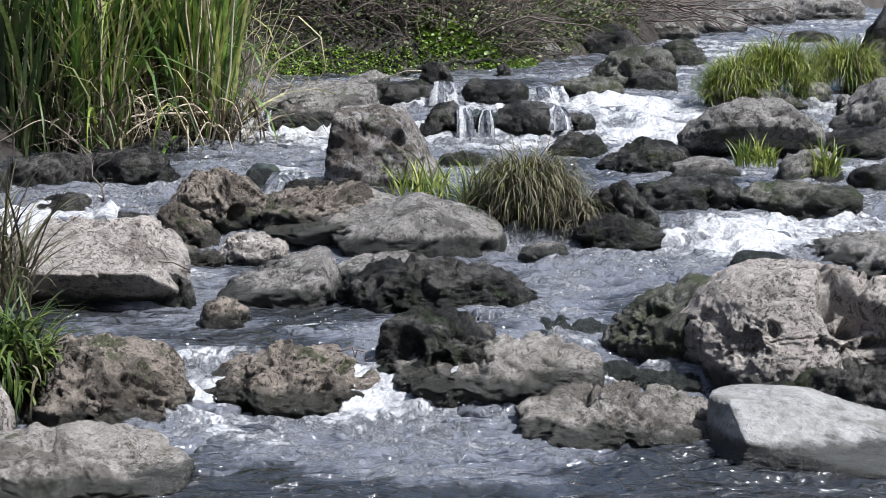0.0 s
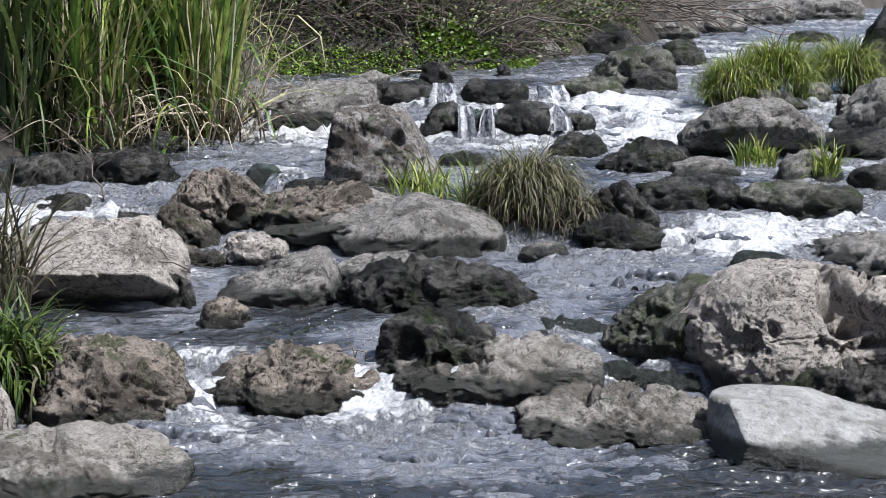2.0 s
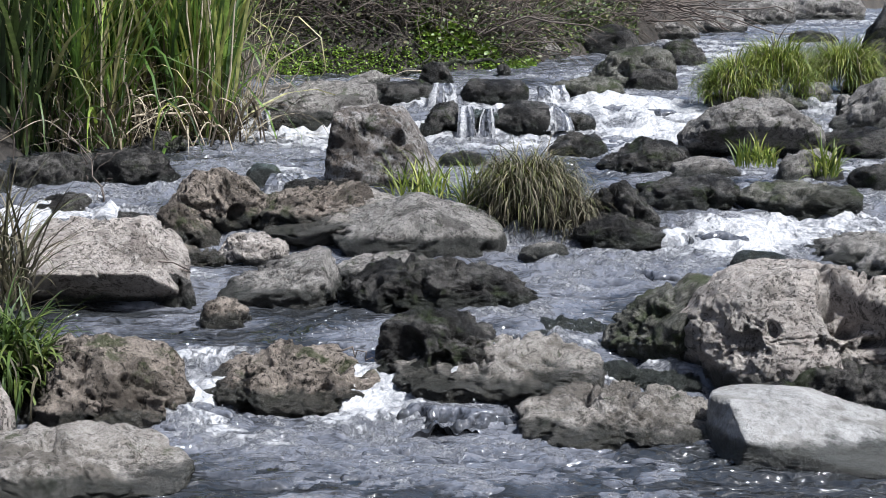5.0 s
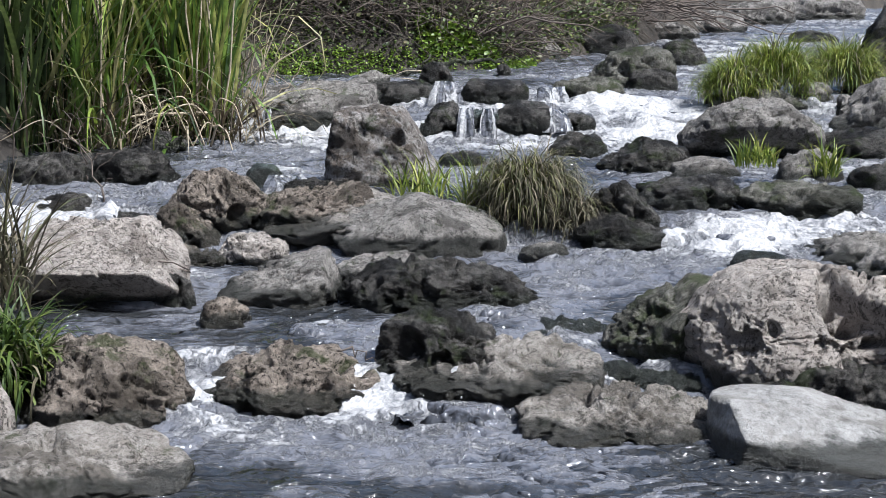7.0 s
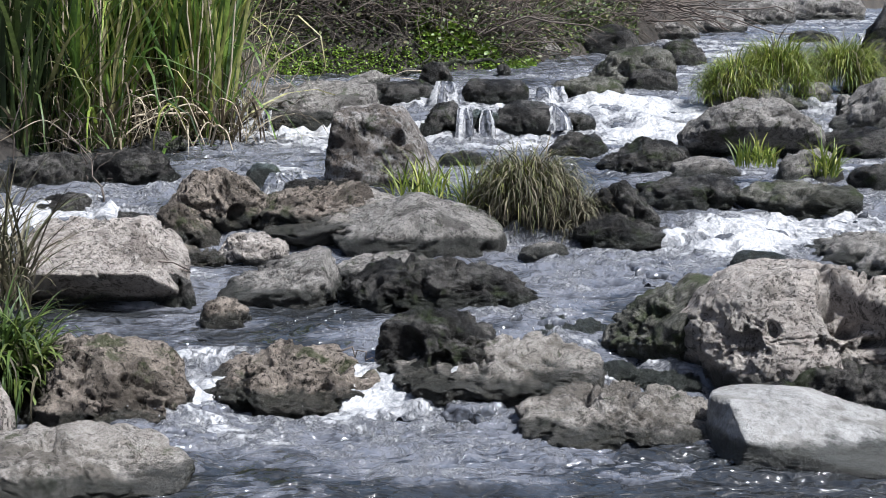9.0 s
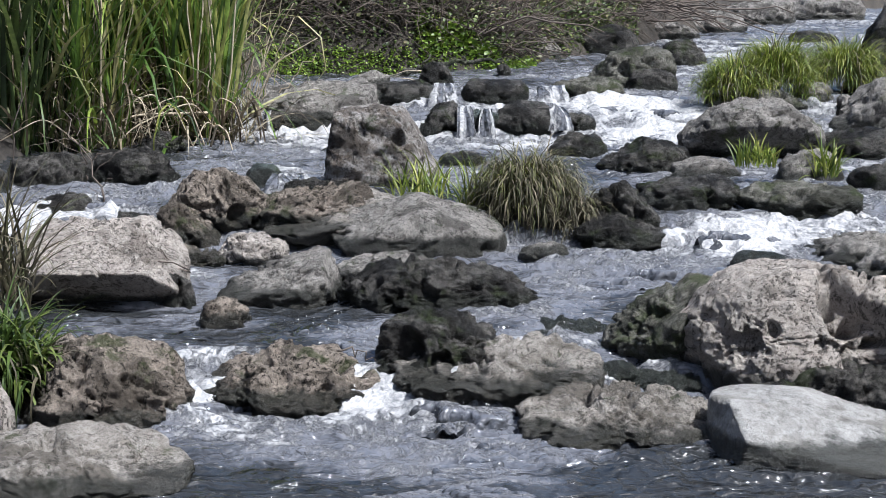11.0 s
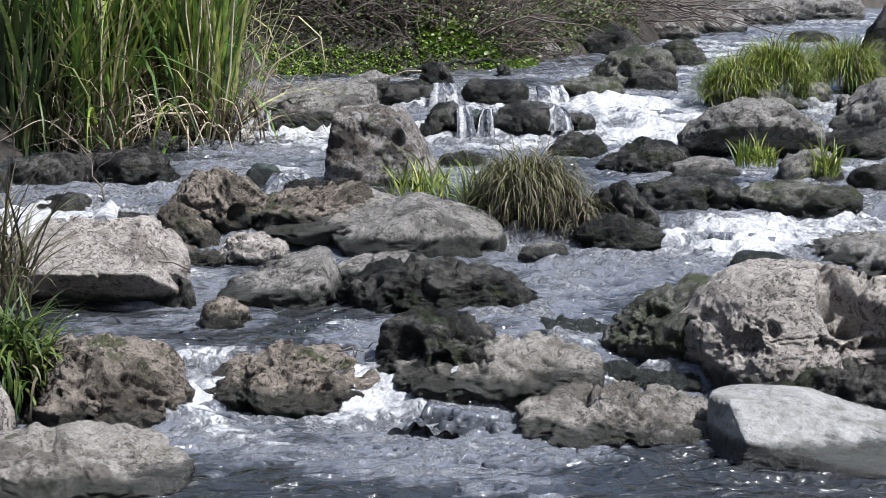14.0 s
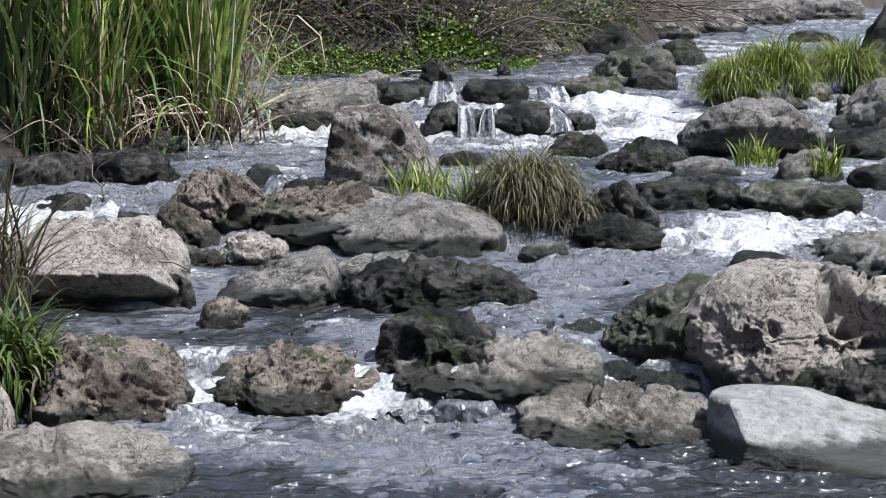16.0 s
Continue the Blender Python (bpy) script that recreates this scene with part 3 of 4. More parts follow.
boulder('square grey block of an old weir', 4.09, 22.00, 1.13, 1.08, 0.81, 0.32, GREY, 168, ((92, 5, 0.85),), sub=5, box=4, pits=0.3)
boulder('broad grey block of an old weir', 5.26, 23.17, 1.17, 1.11, 0.84, 0.29, GREY, 169, ((92, 5, 0.85),), sub=5, box=4, pits=0.3)
boulder('dark boulder at the far bank', 4.17, 15.42, 0.78, 0.70, 0.53, 0.65, DARK, 170, ((140, 0, 0.85),), sub=4, pits=0.3)
boulder('flat stone awash above the grass', 4.19, 18.89, 1.00, 0.58, 0.44, 0.10, DARK, 171, (), sub=4, pits=0.2)
boulder('small grey stone by the green tuft', 3.06, 13.70, 0.68, 0.33, 0.25, 0.15, GREY, 172, (), sub=4, pits=0.3)
boulder('little pale stone by the grass', 3.25, 13.2, 0.62, 0.26, 0.20, 0.14, GREY, 173, (), sub=4, pits=0.3)
boulder('flat dark stone shelf', 3.81, 14.41, 0.73, 0.84, 0.63, 0.15, DARK, 174, ((90, 5, 0.8),), sub=5, pits=0.3, box=3)
boulder('mossy root mound of the green tuft', 2.52, 13.35, 0.63, 0.80, 0.61, 0.16, MOSSY, 175, (), sub=5, pits=0.2)
boulder('dark wet stone at the foot of the reeds', -1.93, 10.07, 0.43, 0.64, 0.48, 0.20, DARK, 176, ((100, 5, 0.85),), sub=5, pits=0.3, box=3)
boulder('dark stone under the reeds', -2.38, 9.87, 0.43, 0.48, 0.36, 0.21, DARK, 177, ((100, 5, 0.85),), sub=5, pits=0.3, box=3)
boulder('small dark stone under the reeds', -1.97, 11.60, 0.46, 0.38, 0.29, 0.12, DARK, 178, (), sub=4, pits=0.3)
boulder('black stone at the reed bank', -2.69, 9.58, 0.42, 0.42, 0.31, 0.17, DARK, 179, (), sub=4, pits=0.3)


# ---- little falls over the ledges ----
def fall(x, y, top, foot, w, seed, label="thin white thread of falling water"):
    """A ribbon of water that leaps from a lip and lands at the foot."""
    nu, nv = 22, 34
    U, V = np.meshgrid(np.linspace(-1, 1, nu), np.linspace(0, 1, nv))
    u, v = U.ravel(), V.ravel()
    h = top - foot
    rag = fbm(np.stack([u * 2.5, v * 1.2, 0 * u + seed], 1), 3, seed)
    px = u * w / 2 * (0.55 + 0.4 * v) + 0.12 * w * rag
    py = 0.12 - 0.17 * v ** 0.6 - 0.02 * rag
    pz = h * (1 - v ** 1.5) + 0.006 * rag - 0.02 * (v > 0.98)
    me = mesh_of("fall", np.stack([px, py, pz], 1), grid(U, V), WATER)
    st = fbm(np.stack([u * 4.5, v * 0.8, 0 * u + seed], 1), 3, seed + 4)
    a = me.attributes.new("foam", "FLOAT", "POINT")
    a.data.foreach_set("value", np.clip(0.52 + 0.8 * st + 0.3 * (v - 0.4), -0.2, 1.1).astype(np.float32))
    ob = tagged(new("waterfall", me), label, "waterfall", "little falls")
    ob.matrix_world = pose(x, y, foot)
    FALLS.append((ob, seed))


FALLS = []
VEIL = "white veil of water sliding over a dark ledge"
fall(0.17, 12.30, 0.71, 0.50, 0.16, 500, VEIL)
fall(0.33, 12.34, 0.69, 0.50, 0.13, 501, VEIL)
fall(-1.36, 12.57, 0.67, 0.53, 0.14, 502)
fall(0.02, 13.38, 0.84, 0.67, 0.30, 503, VEIL)
fall(0.85, 12.45, 0.70, 0.55, 0.22, 505, VEIL)
fall(0.88, 13.45, 0.80, 0.66, 0.30, 506, VEIL)
fall(4.10, 16.16, 1.15, 0.82, 0.15, 504)
fall(-0.90, 9.55, 0.52, 0.40, 0.34, 511, "clear sheet of water bent over a stone")


# ---- plants ----
def blades(rng, n, spots, length, width, lean, curl, droop=0.0, up=1.0):
    """n grass blades as folded strips. spots(rng) gives a root, length and width ranges in metres."""
    V, Fc = [], []
    for _ in range(n):
        x, y, z, *head = spots(rng)
        L, w = rng.uniform(*length), rng.uniform(*width) / 2
        az = head[0] + rng.normal(0, 0.9) if head else rng.uniform(0, 2 * math.pi)
        le = abs(rng.normal(0, lean)) + droop * rng.uniform(0, 1)
        cu = rng.uniform(0.2, 1) * curl
        face = az + math.pi / 2 + rng.normal(0, 0.5)
        seg = 7
        px, py, pz, ang = x, y, z, le
        s = len(V)
        for i in range(seg + 1):
            t = i / seg
            ww = w * (1 - t ** 2.2) * (0.6 + 0.8 * min(1, 3 * t)) + 0.0004
            cx, cy = math.cos(face) * ww, math.sin(face) * ww
            V += [(px - cx, py - cy, pz), (px + 0.25 * cy, py - 0.25 * cx, pz - 0.2 * ww), (px + cx, py + cy, pz)]
            if i:
                a = s + 3 * i
                Fc += [(a - 3, a - 2, a + 1, a), (a - 2, a - 1, a + 2, a + 1)]
            px += math.cos(az) * math.sin(ang) * L / seg
            py += math.sin(az) * math.sin(ang) * L / seg
            pz += math.cos(ang) * up * L / seg
            ang += cu * (0.4 + 1.4 * t) / seg * 2
    return V, Fc


def tubes(rng, lines, sides=5):
    """Sticks: each line is (points, radius at the root, radius at the tip)."""
    V, Fc = [], []
    for pts, r0, r1 in lines:
        s, n = len(V), len(pts)
        for i, p in enumerate(pts):
            a = Vector(pts[min(i + 1, n - 1)]) - Vector(pts[max(i - 1, 0)])
            q = a.to_track_quat("Z", "Y")
            r = r0 + (r1 - r0) * i / (n - 1)
            for k in range(sides):
                o = q @ Vector((r * math.cos(2 * math.pi * k / sides), r * math.sin(2 * math.pi * k / sides), 0))
                V.append((p[0] + o.x, p[1] + o.y, p[2] + o.z))
            if i:
                for k in range(sides):
                    a0, b0 = s + (i - 1) * sides + k, s + (i - 1) * sides + (k + 1) % sides
                    Fc.append((a0, b0, b0 + sides, a0 + sides))
        Fc.append(tuple(s + k for k in reversed(range(sides))))
        Fc.append(tuple(s + (n - 1) * sides + k for k in range(sides)))
    return V, Fc


def stick(rng, a, b, sag=0.1, wob=0.03, n=7):
    """A bent line from a to b."""
    a, b = np.array(a, float), np.array(b, float)
    out = []
    for i in range(n):
        t = i / (n - 1)
        p = a + (b - a) * t + rng.normal(0, wob, 3) * (0 < i < n - 1)
        p[2] += sag * 4 * t * (1 - t)
        out.append(tuple(p))
    return out


GX, GY = np.arange(-6, 9, 0.08), np.arange(3, 30, 0.08)
GZ = ground_z(*[a.ravel() for a in np.meshgrid(GX, GY)]).reshape(len(GY), len(GX))


def ground_at(x, y):
    """Height of the ground, from a table of it."""
    u = min(max((x - GX[0]) / 0.08, 0), len(GX) - 1.001)
    v = min(max((y - GY[0]) / 0.08, 0), len(GY) - 1.001)
    i, j = int(u), int(v)
    u, v = u - i, v - j
    return float((GZ[j, i] * (1 - u) + GZ[j, i + 1] * u) * (1 - v) + (GZ[j + 1, i] * (1 - u) + GZ[j + 1, i + 1] * u) * v)


SWAY = []


def reed_clump(seed, x, y, r, n, tall, label, lean=0.27, leaf=None):
    rng = np.random.RandomState(seed)
    z = max(ground_at(x, y), float(level(x, y)) - 0.03)
    top = tagged(new("reed_clump"), label, "reeds", "reeds on the bank")
    top.matrix_world = pose(x, y, z)

    def spot(g):
        a, q = g.uniform(0, 6.283), r * math.sqrt(g.uniform(0, 1))
        return q * math.cos(a), 0.8 * q * math.sin(a), -0.05
    child("foliage", mesh_of("foliage", *blades(rng, n, spot, (0.6 * tall, 1.15 * tall), (0.012, 0.034), lean, 0.9), leaf or REED), top)
    child("bent_foliage", mesh_of("bent_foliage", *blades(rng, n // 4, spot, (0.4 * tall, 0.8 * tall), (0.012, 0.03), 0.8, 2.2), leaf or REED), top, "bent leaves crossing the stand")
    child("dry_foliage", mesh_of("dry_foliage", *blades(rng, n // 2, spot, (0.2 * tall, 0.55 * tall), (0.010, 0.022), 0.7, 1.3), REED_DRY), top, "withered straw-coloured leaves")
    for _ in range(n // 12):
        sx, sy, sz = spot(rng)
        line = stick(rng, (sx, sy, sz), (sx + rng.normal(0, 0.15), sy + rng.normal(0, 0.1), tall * rng.uniform(0.7, 1)), 0, 0.01)
        child("stem", mesh_of("stem", *tubes(rng, [(line, 0.009, 0.004)]), CANE), top, "yellowed stem")
    SWAY.append((top, seed))
    return top


def dome_tuft(seed, x, y, z, r, rise, n, length, width, mat, label, dry=0, droop=2.0):
    """A tussock: blades rooted all over a mound, rising, then hanging over its sides."""
    rng = np.random.RandomState(seed)
    top = tagged(new("grass_tussock"), label, "grass", "grass tufts on the rocks")
    top.matrix_world = pose(x, y, z)

    def spot(g):
        a, q = g.uniform(0, 6.283), math.sqrt(g.uniform(0, 1))
        return r * q * math.cos(a), 0.75 * r * q * math.sin(a), rise * math.sqrt(max(0.0, 1 - q * q)) - 0.02, a
    child("foliage", mesh_of("foliage", *blades(rng, n, spot, length, width, 0.6, droop), mat), top)
    if dry:
        child("dry_foliage", mesh_of("dry_foliage", *blades(rng, dry, spot, (length[0], 1.15 * length[1]), width, 0.8, droop * 1.2), STRAW), top, "withered brown blades")
    SWAY.append((top, seed))
    return top


def tuft(seed, x, y, z, r, n, tall, width, mat, label, dry=0, curl=0.9, lean=0.35, flat=0.7, name="grass_tuft"):
    rng = np.random.RandomState(seed)
    top = tagged(new(name), label, "grass", "grass tufts on the rocks")
    top.matrix_world = pose(x, y, z)

    def spot(g):
        a, q = g.uniform(0, 6.283), r * math.sqrt(g.uniform(0, 1))
        return q * math.cos(a), flat * q * math.sin(a), 0.04 * (1 - q / r) - 0.03
    child("foliage", mesh_of("foliage", *blades(rng, n, spot, (0.5 * tall, 1.15 * tall), width, lean, curl), mat), top)
    if dry:
        child("dry_foliage", mesh_of("dry_foliage", *blades(rng, dry, spot, (0.5 * tall, 1.2 * tall), width, lean * 1.6, curl * 1.5), STRAW), top, "withered brown blades")
    SWAY.append((top, seed))
    return top


def make_reeds():
    k = 0
    for y, x1 in ((11.75, -2.45), (12.25, -1.85), (12.75, -1.9), (13.3, -1.98), (13.9, -2.05)):
        for x in np.arange(x1, -4.2 - 0.12 * (y - 12.2), -0.38):
            k += 1
            j = np.random.RandomState(k)
            edge = x > -2.5
            n = (110 if y < 13 else 80) if edge else (80 if y < 13 else 60)
            # left and low front clumps take the leaf with shade in its colour
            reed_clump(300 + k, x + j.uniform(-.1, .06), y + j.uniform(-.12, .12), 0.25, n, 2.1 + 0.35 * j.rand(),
                       "sunlit green reeds at the water edge" if edge else "dense green reeds on the dark bank", 0.13 if edge else 0.3, REED_SHADED if x < -2.75 or (y < 12 and x < -2.5) else REED)


make_reeds()
dome_tuft(401, 0.45, 8.82, 0.34, 0.22, 0.27, 1300, (0.10, 0.38), (0.0025, 0.0055), TUSSOCK, "round tussock of withered brown and olive grass", dry=1500, droop=4.2)
dome_tuft(412, 0.68, 8.72, 0.30, 0.15, 0.16, 250, (0.08, 0.26), (0.0025, 0.0055), STRAW, "low withered grass at the tussock's foot", dry=300, droop=3.8)
tuft(411, 0.40, 8.80, 0.52, 0.16, 260, 0.24, (0.003, 0.007), GRASS, "fresh olive blades on the crown of the withered tussock", curl=1.4, lean=0.6)
tuft(402, 0.22, 8.95, 0.34, 0.14, 170, 0.42, (0.005, 0.010), GRASS, "sparse green grass beside the withered tuft", curl=1.2, lean=0.5)
tuft(403, -0.12, 9.15, 0.46, 0.18, 80, 0.28, (0.006, 0.012), GRASS, "bright green blades behind the smooth boulder", curl=0.8, lean=0.5)
dome_tuft(404, 2.34, 13.3, 0.66, 0.24, 0.26, 1500, (0.08, 0.34), (0.004, 0.008), GRASS, "lush green grass tussock on a mossy mound", dry=260, droop=2.4)
dome_tuft(413, 2.70, 13.45, 0.68, 0.26, 0.34, 1700, (0.10, 0.38), (0.004, 0.008), GRASS, "tall green grass tussock beside another", dry=160, droop=1.9)
dome_tuft(405, 3.42, 14.2, 0.72, 0.24, 0.26, 1500, (0.08, 0.42), (0.004, 0.008), GRASS, "smaller olive green grass tussock", dry=420, droop=2.2)
tuft(406, 1.88, 9.9, 0.56, 0.12, 110, 0.19, (0.006, 0.010), GRASS, "short green grass growing on a flat rock", curl=0.7, lean=0.5)
tuft(407, 2.26, 9.7, 0.52, 0.07, 55, 0.26, (0.007, 0.012), GRASS, "green grass sprig on a flat rock", curl=1.0, lean=0.6)
tuft(408, -1.68, 6.15, 0.12, 0.17, 520, 0.40, (0.009, 0.017), BANK_GRASS, "long grass hanging over the near bank", dry=120, curl=1.9, lean=0.55)
tuft(409, -1.92, 6.8, 0.30, 0.2, 260, 0.66, (0.006, 0.011), STRAW, "dry olive grass on the near bank", curl=1.3, lean=0.45)


for i, (x, y) in enumerate([(-2.5, 11.7), (-2.1, 12.0), (-1.75, 12.1), (-1.5, 12.2)]):
    tuft(430 + i, x, y, 0.5, 0.28, 46, 0.75, (0.008, 0.02), REED_DRY, "bent straw-coloured dead reed leaves over the water", curl=1.6, lean=0.75)


def dead_stalk(a, b, r, label, mat, twigs, seed, name="dead_stalk", kind="stalk"):
    """A bare stem from a to b with thin side twigs."""
    rng = np.random.RandomState(seed)
    pts = stick(rng, a, b, 0.02, 0.015, 10)
    top = tagged(new(name, mesh_of(name, *tubes(rng, [(pts, r, r * 0.4)]), mat)), label, kind)
    for i in range(twigs):
        p = np.array(pts[rng.randint(2, 9)])
        q = p + rng.normal(0, 1, 3) * (0.14, 0.06, 0.10) + (0, 0, 0.05)
        child("twig", mesh_of("twig", *tubes(rng, [(stick(rng, p, q, 0.02, 0.01, 5), r * 0.45, r * 0.2)], 4), mat), top)
    return top


dead_stalk((-1.78, 8.95, 0.27), (-2.16, 9.40, 0.91), 0.006, 'thin brown dead stalk leaning over the white water', TWIG, 9, 600)
dead_stalk((-2.16, 9.90, 0.40), (-2.19, 9.90, 0.86), 0.005, 'thin dry weed stalk at the reed bank', TWIG, 7, 601)
dead_stalk((-2.60, 9.90, 0.41), (-2.50, 9.90, 1.16), 0.006, 'thin dry weed stalk among reeds', TWIG, 3, 602)
dead_stalk((-1.49, 12.60, 0.70), (-1.34, 12.60, 1.59), 0.006, 'pale dry reed stalk beside the clump', CANE, 1, 603, name="dry_reed_stalk")
dead_stalk((-1.47, 12.70, 0.67), (-1.22, 12.70, 1.59), 0.006, 'pale dry reed stalk beside the clump', CANE, 1, 604, name="dry_reed_stalk")
dead_stalk((-1.46, 12.80, 0.64), (-1.32, 12.80, 1.42), 0.006, 'pale dry reed stalk beside the clump', CANE, 1, 605, name="dry_reed_stalk")
dead_stalk((-1.45, 12.90, 0.68), (-1.15, 12.90, 1.37), 0.006, 'pale dry reed stalk beside the clump', CANE, 1, 606, name="dry_reed_stalk")
dead_stalk((-1.53, 13.00, 0.65), (-1.47, 13.00, 1.59), 0.006, 'pale dry reed stalk beside the clump', CANE, 1, 607, name="dry_reed_stalk")
dead_stalk((-1.44, 13.10, 0.62), (-1.00, 13.10, 1.08), 0.006, 'pale dry reed stalk beside the clump', CANE, 1, 608, name="dry_reed_stalk")
dead_stalk((-1.60, 13.20, 0.65), (-1.53, 13.20, 1.59), 0.006, 'pale dry reed stalk beside the clump', CANE, 1, 609, name="dry_reed_stalk")
dead_stalk((-1.53, 13.30, 0.62), (-1.21, 13.30, 1.23), 0.006, 'pale dry reed stalk beside the clump', CANE, 1, 610, name="dry_reed_stalk")
dead_stalk((-0.49, 15.30, 0.75), (-0.06, 15.30, 0.89), 0.035, 'mossy branch lying across the bank foot', MOSSY, 3, 611, name="fallen_branch", kind="branch")
dead_stalk((-0.10, 15.30, 0.88), (0.56, 15.30, 0.93), 0.028, 'mossy branch over the upper step', MOSSY, 2, 612, name="fallen_branch", kind="branch")
dead_stalk((-0.20, 15.00, 0.55), (-0.12, 15.00, 0.88), 0.012, 'pale root hanging to the water', CANE, 3, 613, name="fallen_branch", kind="branch")
dead_stalk((2.40, 18.60, 1.45), (3.20, 18.60, 1.12), 0.02, 'grey bare branch leaning down to the stream', TWIG, 3, 614, name="fallen_branch", kind="branch")
dead_stalk((1.60, 18.40, 1.12), (1.87, 18.40, 1.33), 0.022, 'pale forked branch on the bank', CANE, 2, 615, name="fallen_branch", kind="branch")
dead_stalk((-0.52, 16.40, 1.25), (0.09, 16.40, 1.26), 0.02, 'pale broken branch on the slope', CANE, 1, 616, name="fallen_branch", kind="branch")
dead_stalk((0.69, 16.90, 1.50), (1.24, 16.90, 1.13), 0.013, 'thin bare branch hanging on the slope', TWIG, 3, 617, name="fallen_branch", kind="branch")
dead_stalk((-1.56, 16.20, 1.32), (-0.79, 16.20, 1.51), 0.012, 'thin arching branch in the brushwood', TWIG, 4, 618, name="fallen_branch", kind="branch")
dead_stalk((0.38, 16.80, 1.36), (1.00, 16.80, 1.53), 0.012, 'bare branch in the brushwood', CANE, 2, 619, name="fallen_branch", kind="branch")
dead_stalk((-1.28, 7.60, 0.27), (-1.18, 7.60, 0.30), 0.008, 'short broken twig caught on the slab', TWIG, 3, 620, name="fallen_branch", kind="branch")
dead_stalk((-0.41, 6.30, 0.20), (-0.26, 6.30, 0.16), 0.004, 'thin stick caught on the boulder crest', TWIG, 0, 621, name="fallen_branch", kind="branch")


def bent_cane(points, r, label):
    """A dead reed that rises, breaks over and trails: a smooth line through a few points."""
    rng = np.random.RandomState(int(1000 * r) + len(label))
    p = np.array(points, float)
    u = np.linspace(0, len(p) - 1, 8 * len(p))
    line = np.stack([np.interp(u, np.arange(len(p)), p[:, k]) for k in range(3)], 1)
    for _ in range(6):
        line[1:-1] = (line[:-2] + 2 * line[1:-1] + line[2:]) / 4
    ob = new("bent_reed", mesh_of("bent_reed", *tubes(rng, [([tuple(q) for q in line], r, r * 0.5)]), CANE))
    return tagged(ob, label, "reed", "bent dead reeds")


BENT = "pale dead reed broken over at the water edge"
bent_cane(((-1.70, 12.0, 0.70), (-2.25, 11.8, 0.70), (-2.55, 11.6, 0.40)), 0.012, BENT)
bent_cane(((-1.62, 12.1, 0.52), (-1.80, 11.9, 0.80), (-2.2, 11.7, 0.62), (-2.35, 11.6, 0.44)), 0.008, BENT)
bent_cane(((-1.60, 12.1, 0.50), (-1.70, 11.9, 0.66), (-1.82, 11.8, 0.42)), 0.009, BENT)
bent_cane(((-1.46, 12.6, 0.62), (-1.30, 12.6, 1.02), (-0.95, 12.6, 1.22)), 0.008, BENT)
bent_cane(((-1.50, 12.6, 0.66), (-1.30, 12.6, 1.20), (-1.12, 12.5, 1.48)), 0.007, BENT)
bent_cane(((-2.45, 11.5, 0.45), (-2.75, 11.4, 0.72), (-3.05, 11.3, 0.55)), 0.007, BENT)


def bent_reeds():
    """A fan of broken reeds round the foot of the stand."""
    rng = np.random.RandomState(66)
    for _ in range(22):
        x, y = rng.uniform(-2.6, -1.6), rng.uniform(11.75, 12.15)
        side = -1 if rng.rand() < 0.75 else 0.6
        reach, top = rng.uniform(0.25, 0.7) * side, rng.uniform(0.62, 0.95)
        bent_cane(((x, y, 0.48), (x + 0.3 * reach, y - 0.08, top), (x + 0.75 * reach, y - 0.15, top - 0.05), (x + reach, y - 0.2, rng.uniform(0.42, 0.6))), rng.uniform(0.004, 0.009), BENT)


bent_reeds()


def leaf_litter(name, seed, n, place, size, mat, label):
    rng = np.random.RandomState(seed)
    V, Fc = [], []
    for _ in range(n):
        x, y, z = place(rng)
        s = rng.uniform(*size)
        e = Euler((rng.normal(0.5, 0.5), rng.normal(0, 0.5), rng.uniform(0, 6.28))).to_matrix()
        b = len(V)
        for q in ((0, -0.5, 0), (0.42, -0.1, 0.12), (0.3, 0.3, 0.1), (0, 0.6, -0.08), (-0.3, 0.3, 0.1), (-0.42, -0.1, 0.12), (0, 0, 0)):
            w = e @ Vector(q) * s
            V.append((x + w.x, y + w.y, z + w.z))
        for i in range(6):
            Fc.append((b + i, b + (i + 1) % 6, b + 6))
    tagged(new(name, mesh_of(name, V, Fc, mat)), label, "plants", kind="stuff")


def bank_spot(x0, x1, d0, d1, lift):
    """A root on the far bank, d metres up from its edge."""
    def go(rng):
        x = rng.uniform(x0, x1)
        base = np.interp(x, [-1.8, 0.55, 1.55, 3.05, 6.0], [15.45, 16.0, 17.5, 20.0, 26.0])
        y = base + d0 + (d1 - d0) * rng.beta(1, 1.3)
        return x, y, ground_at(x, y) + lift * rng.rand() ** 1.5
    return go


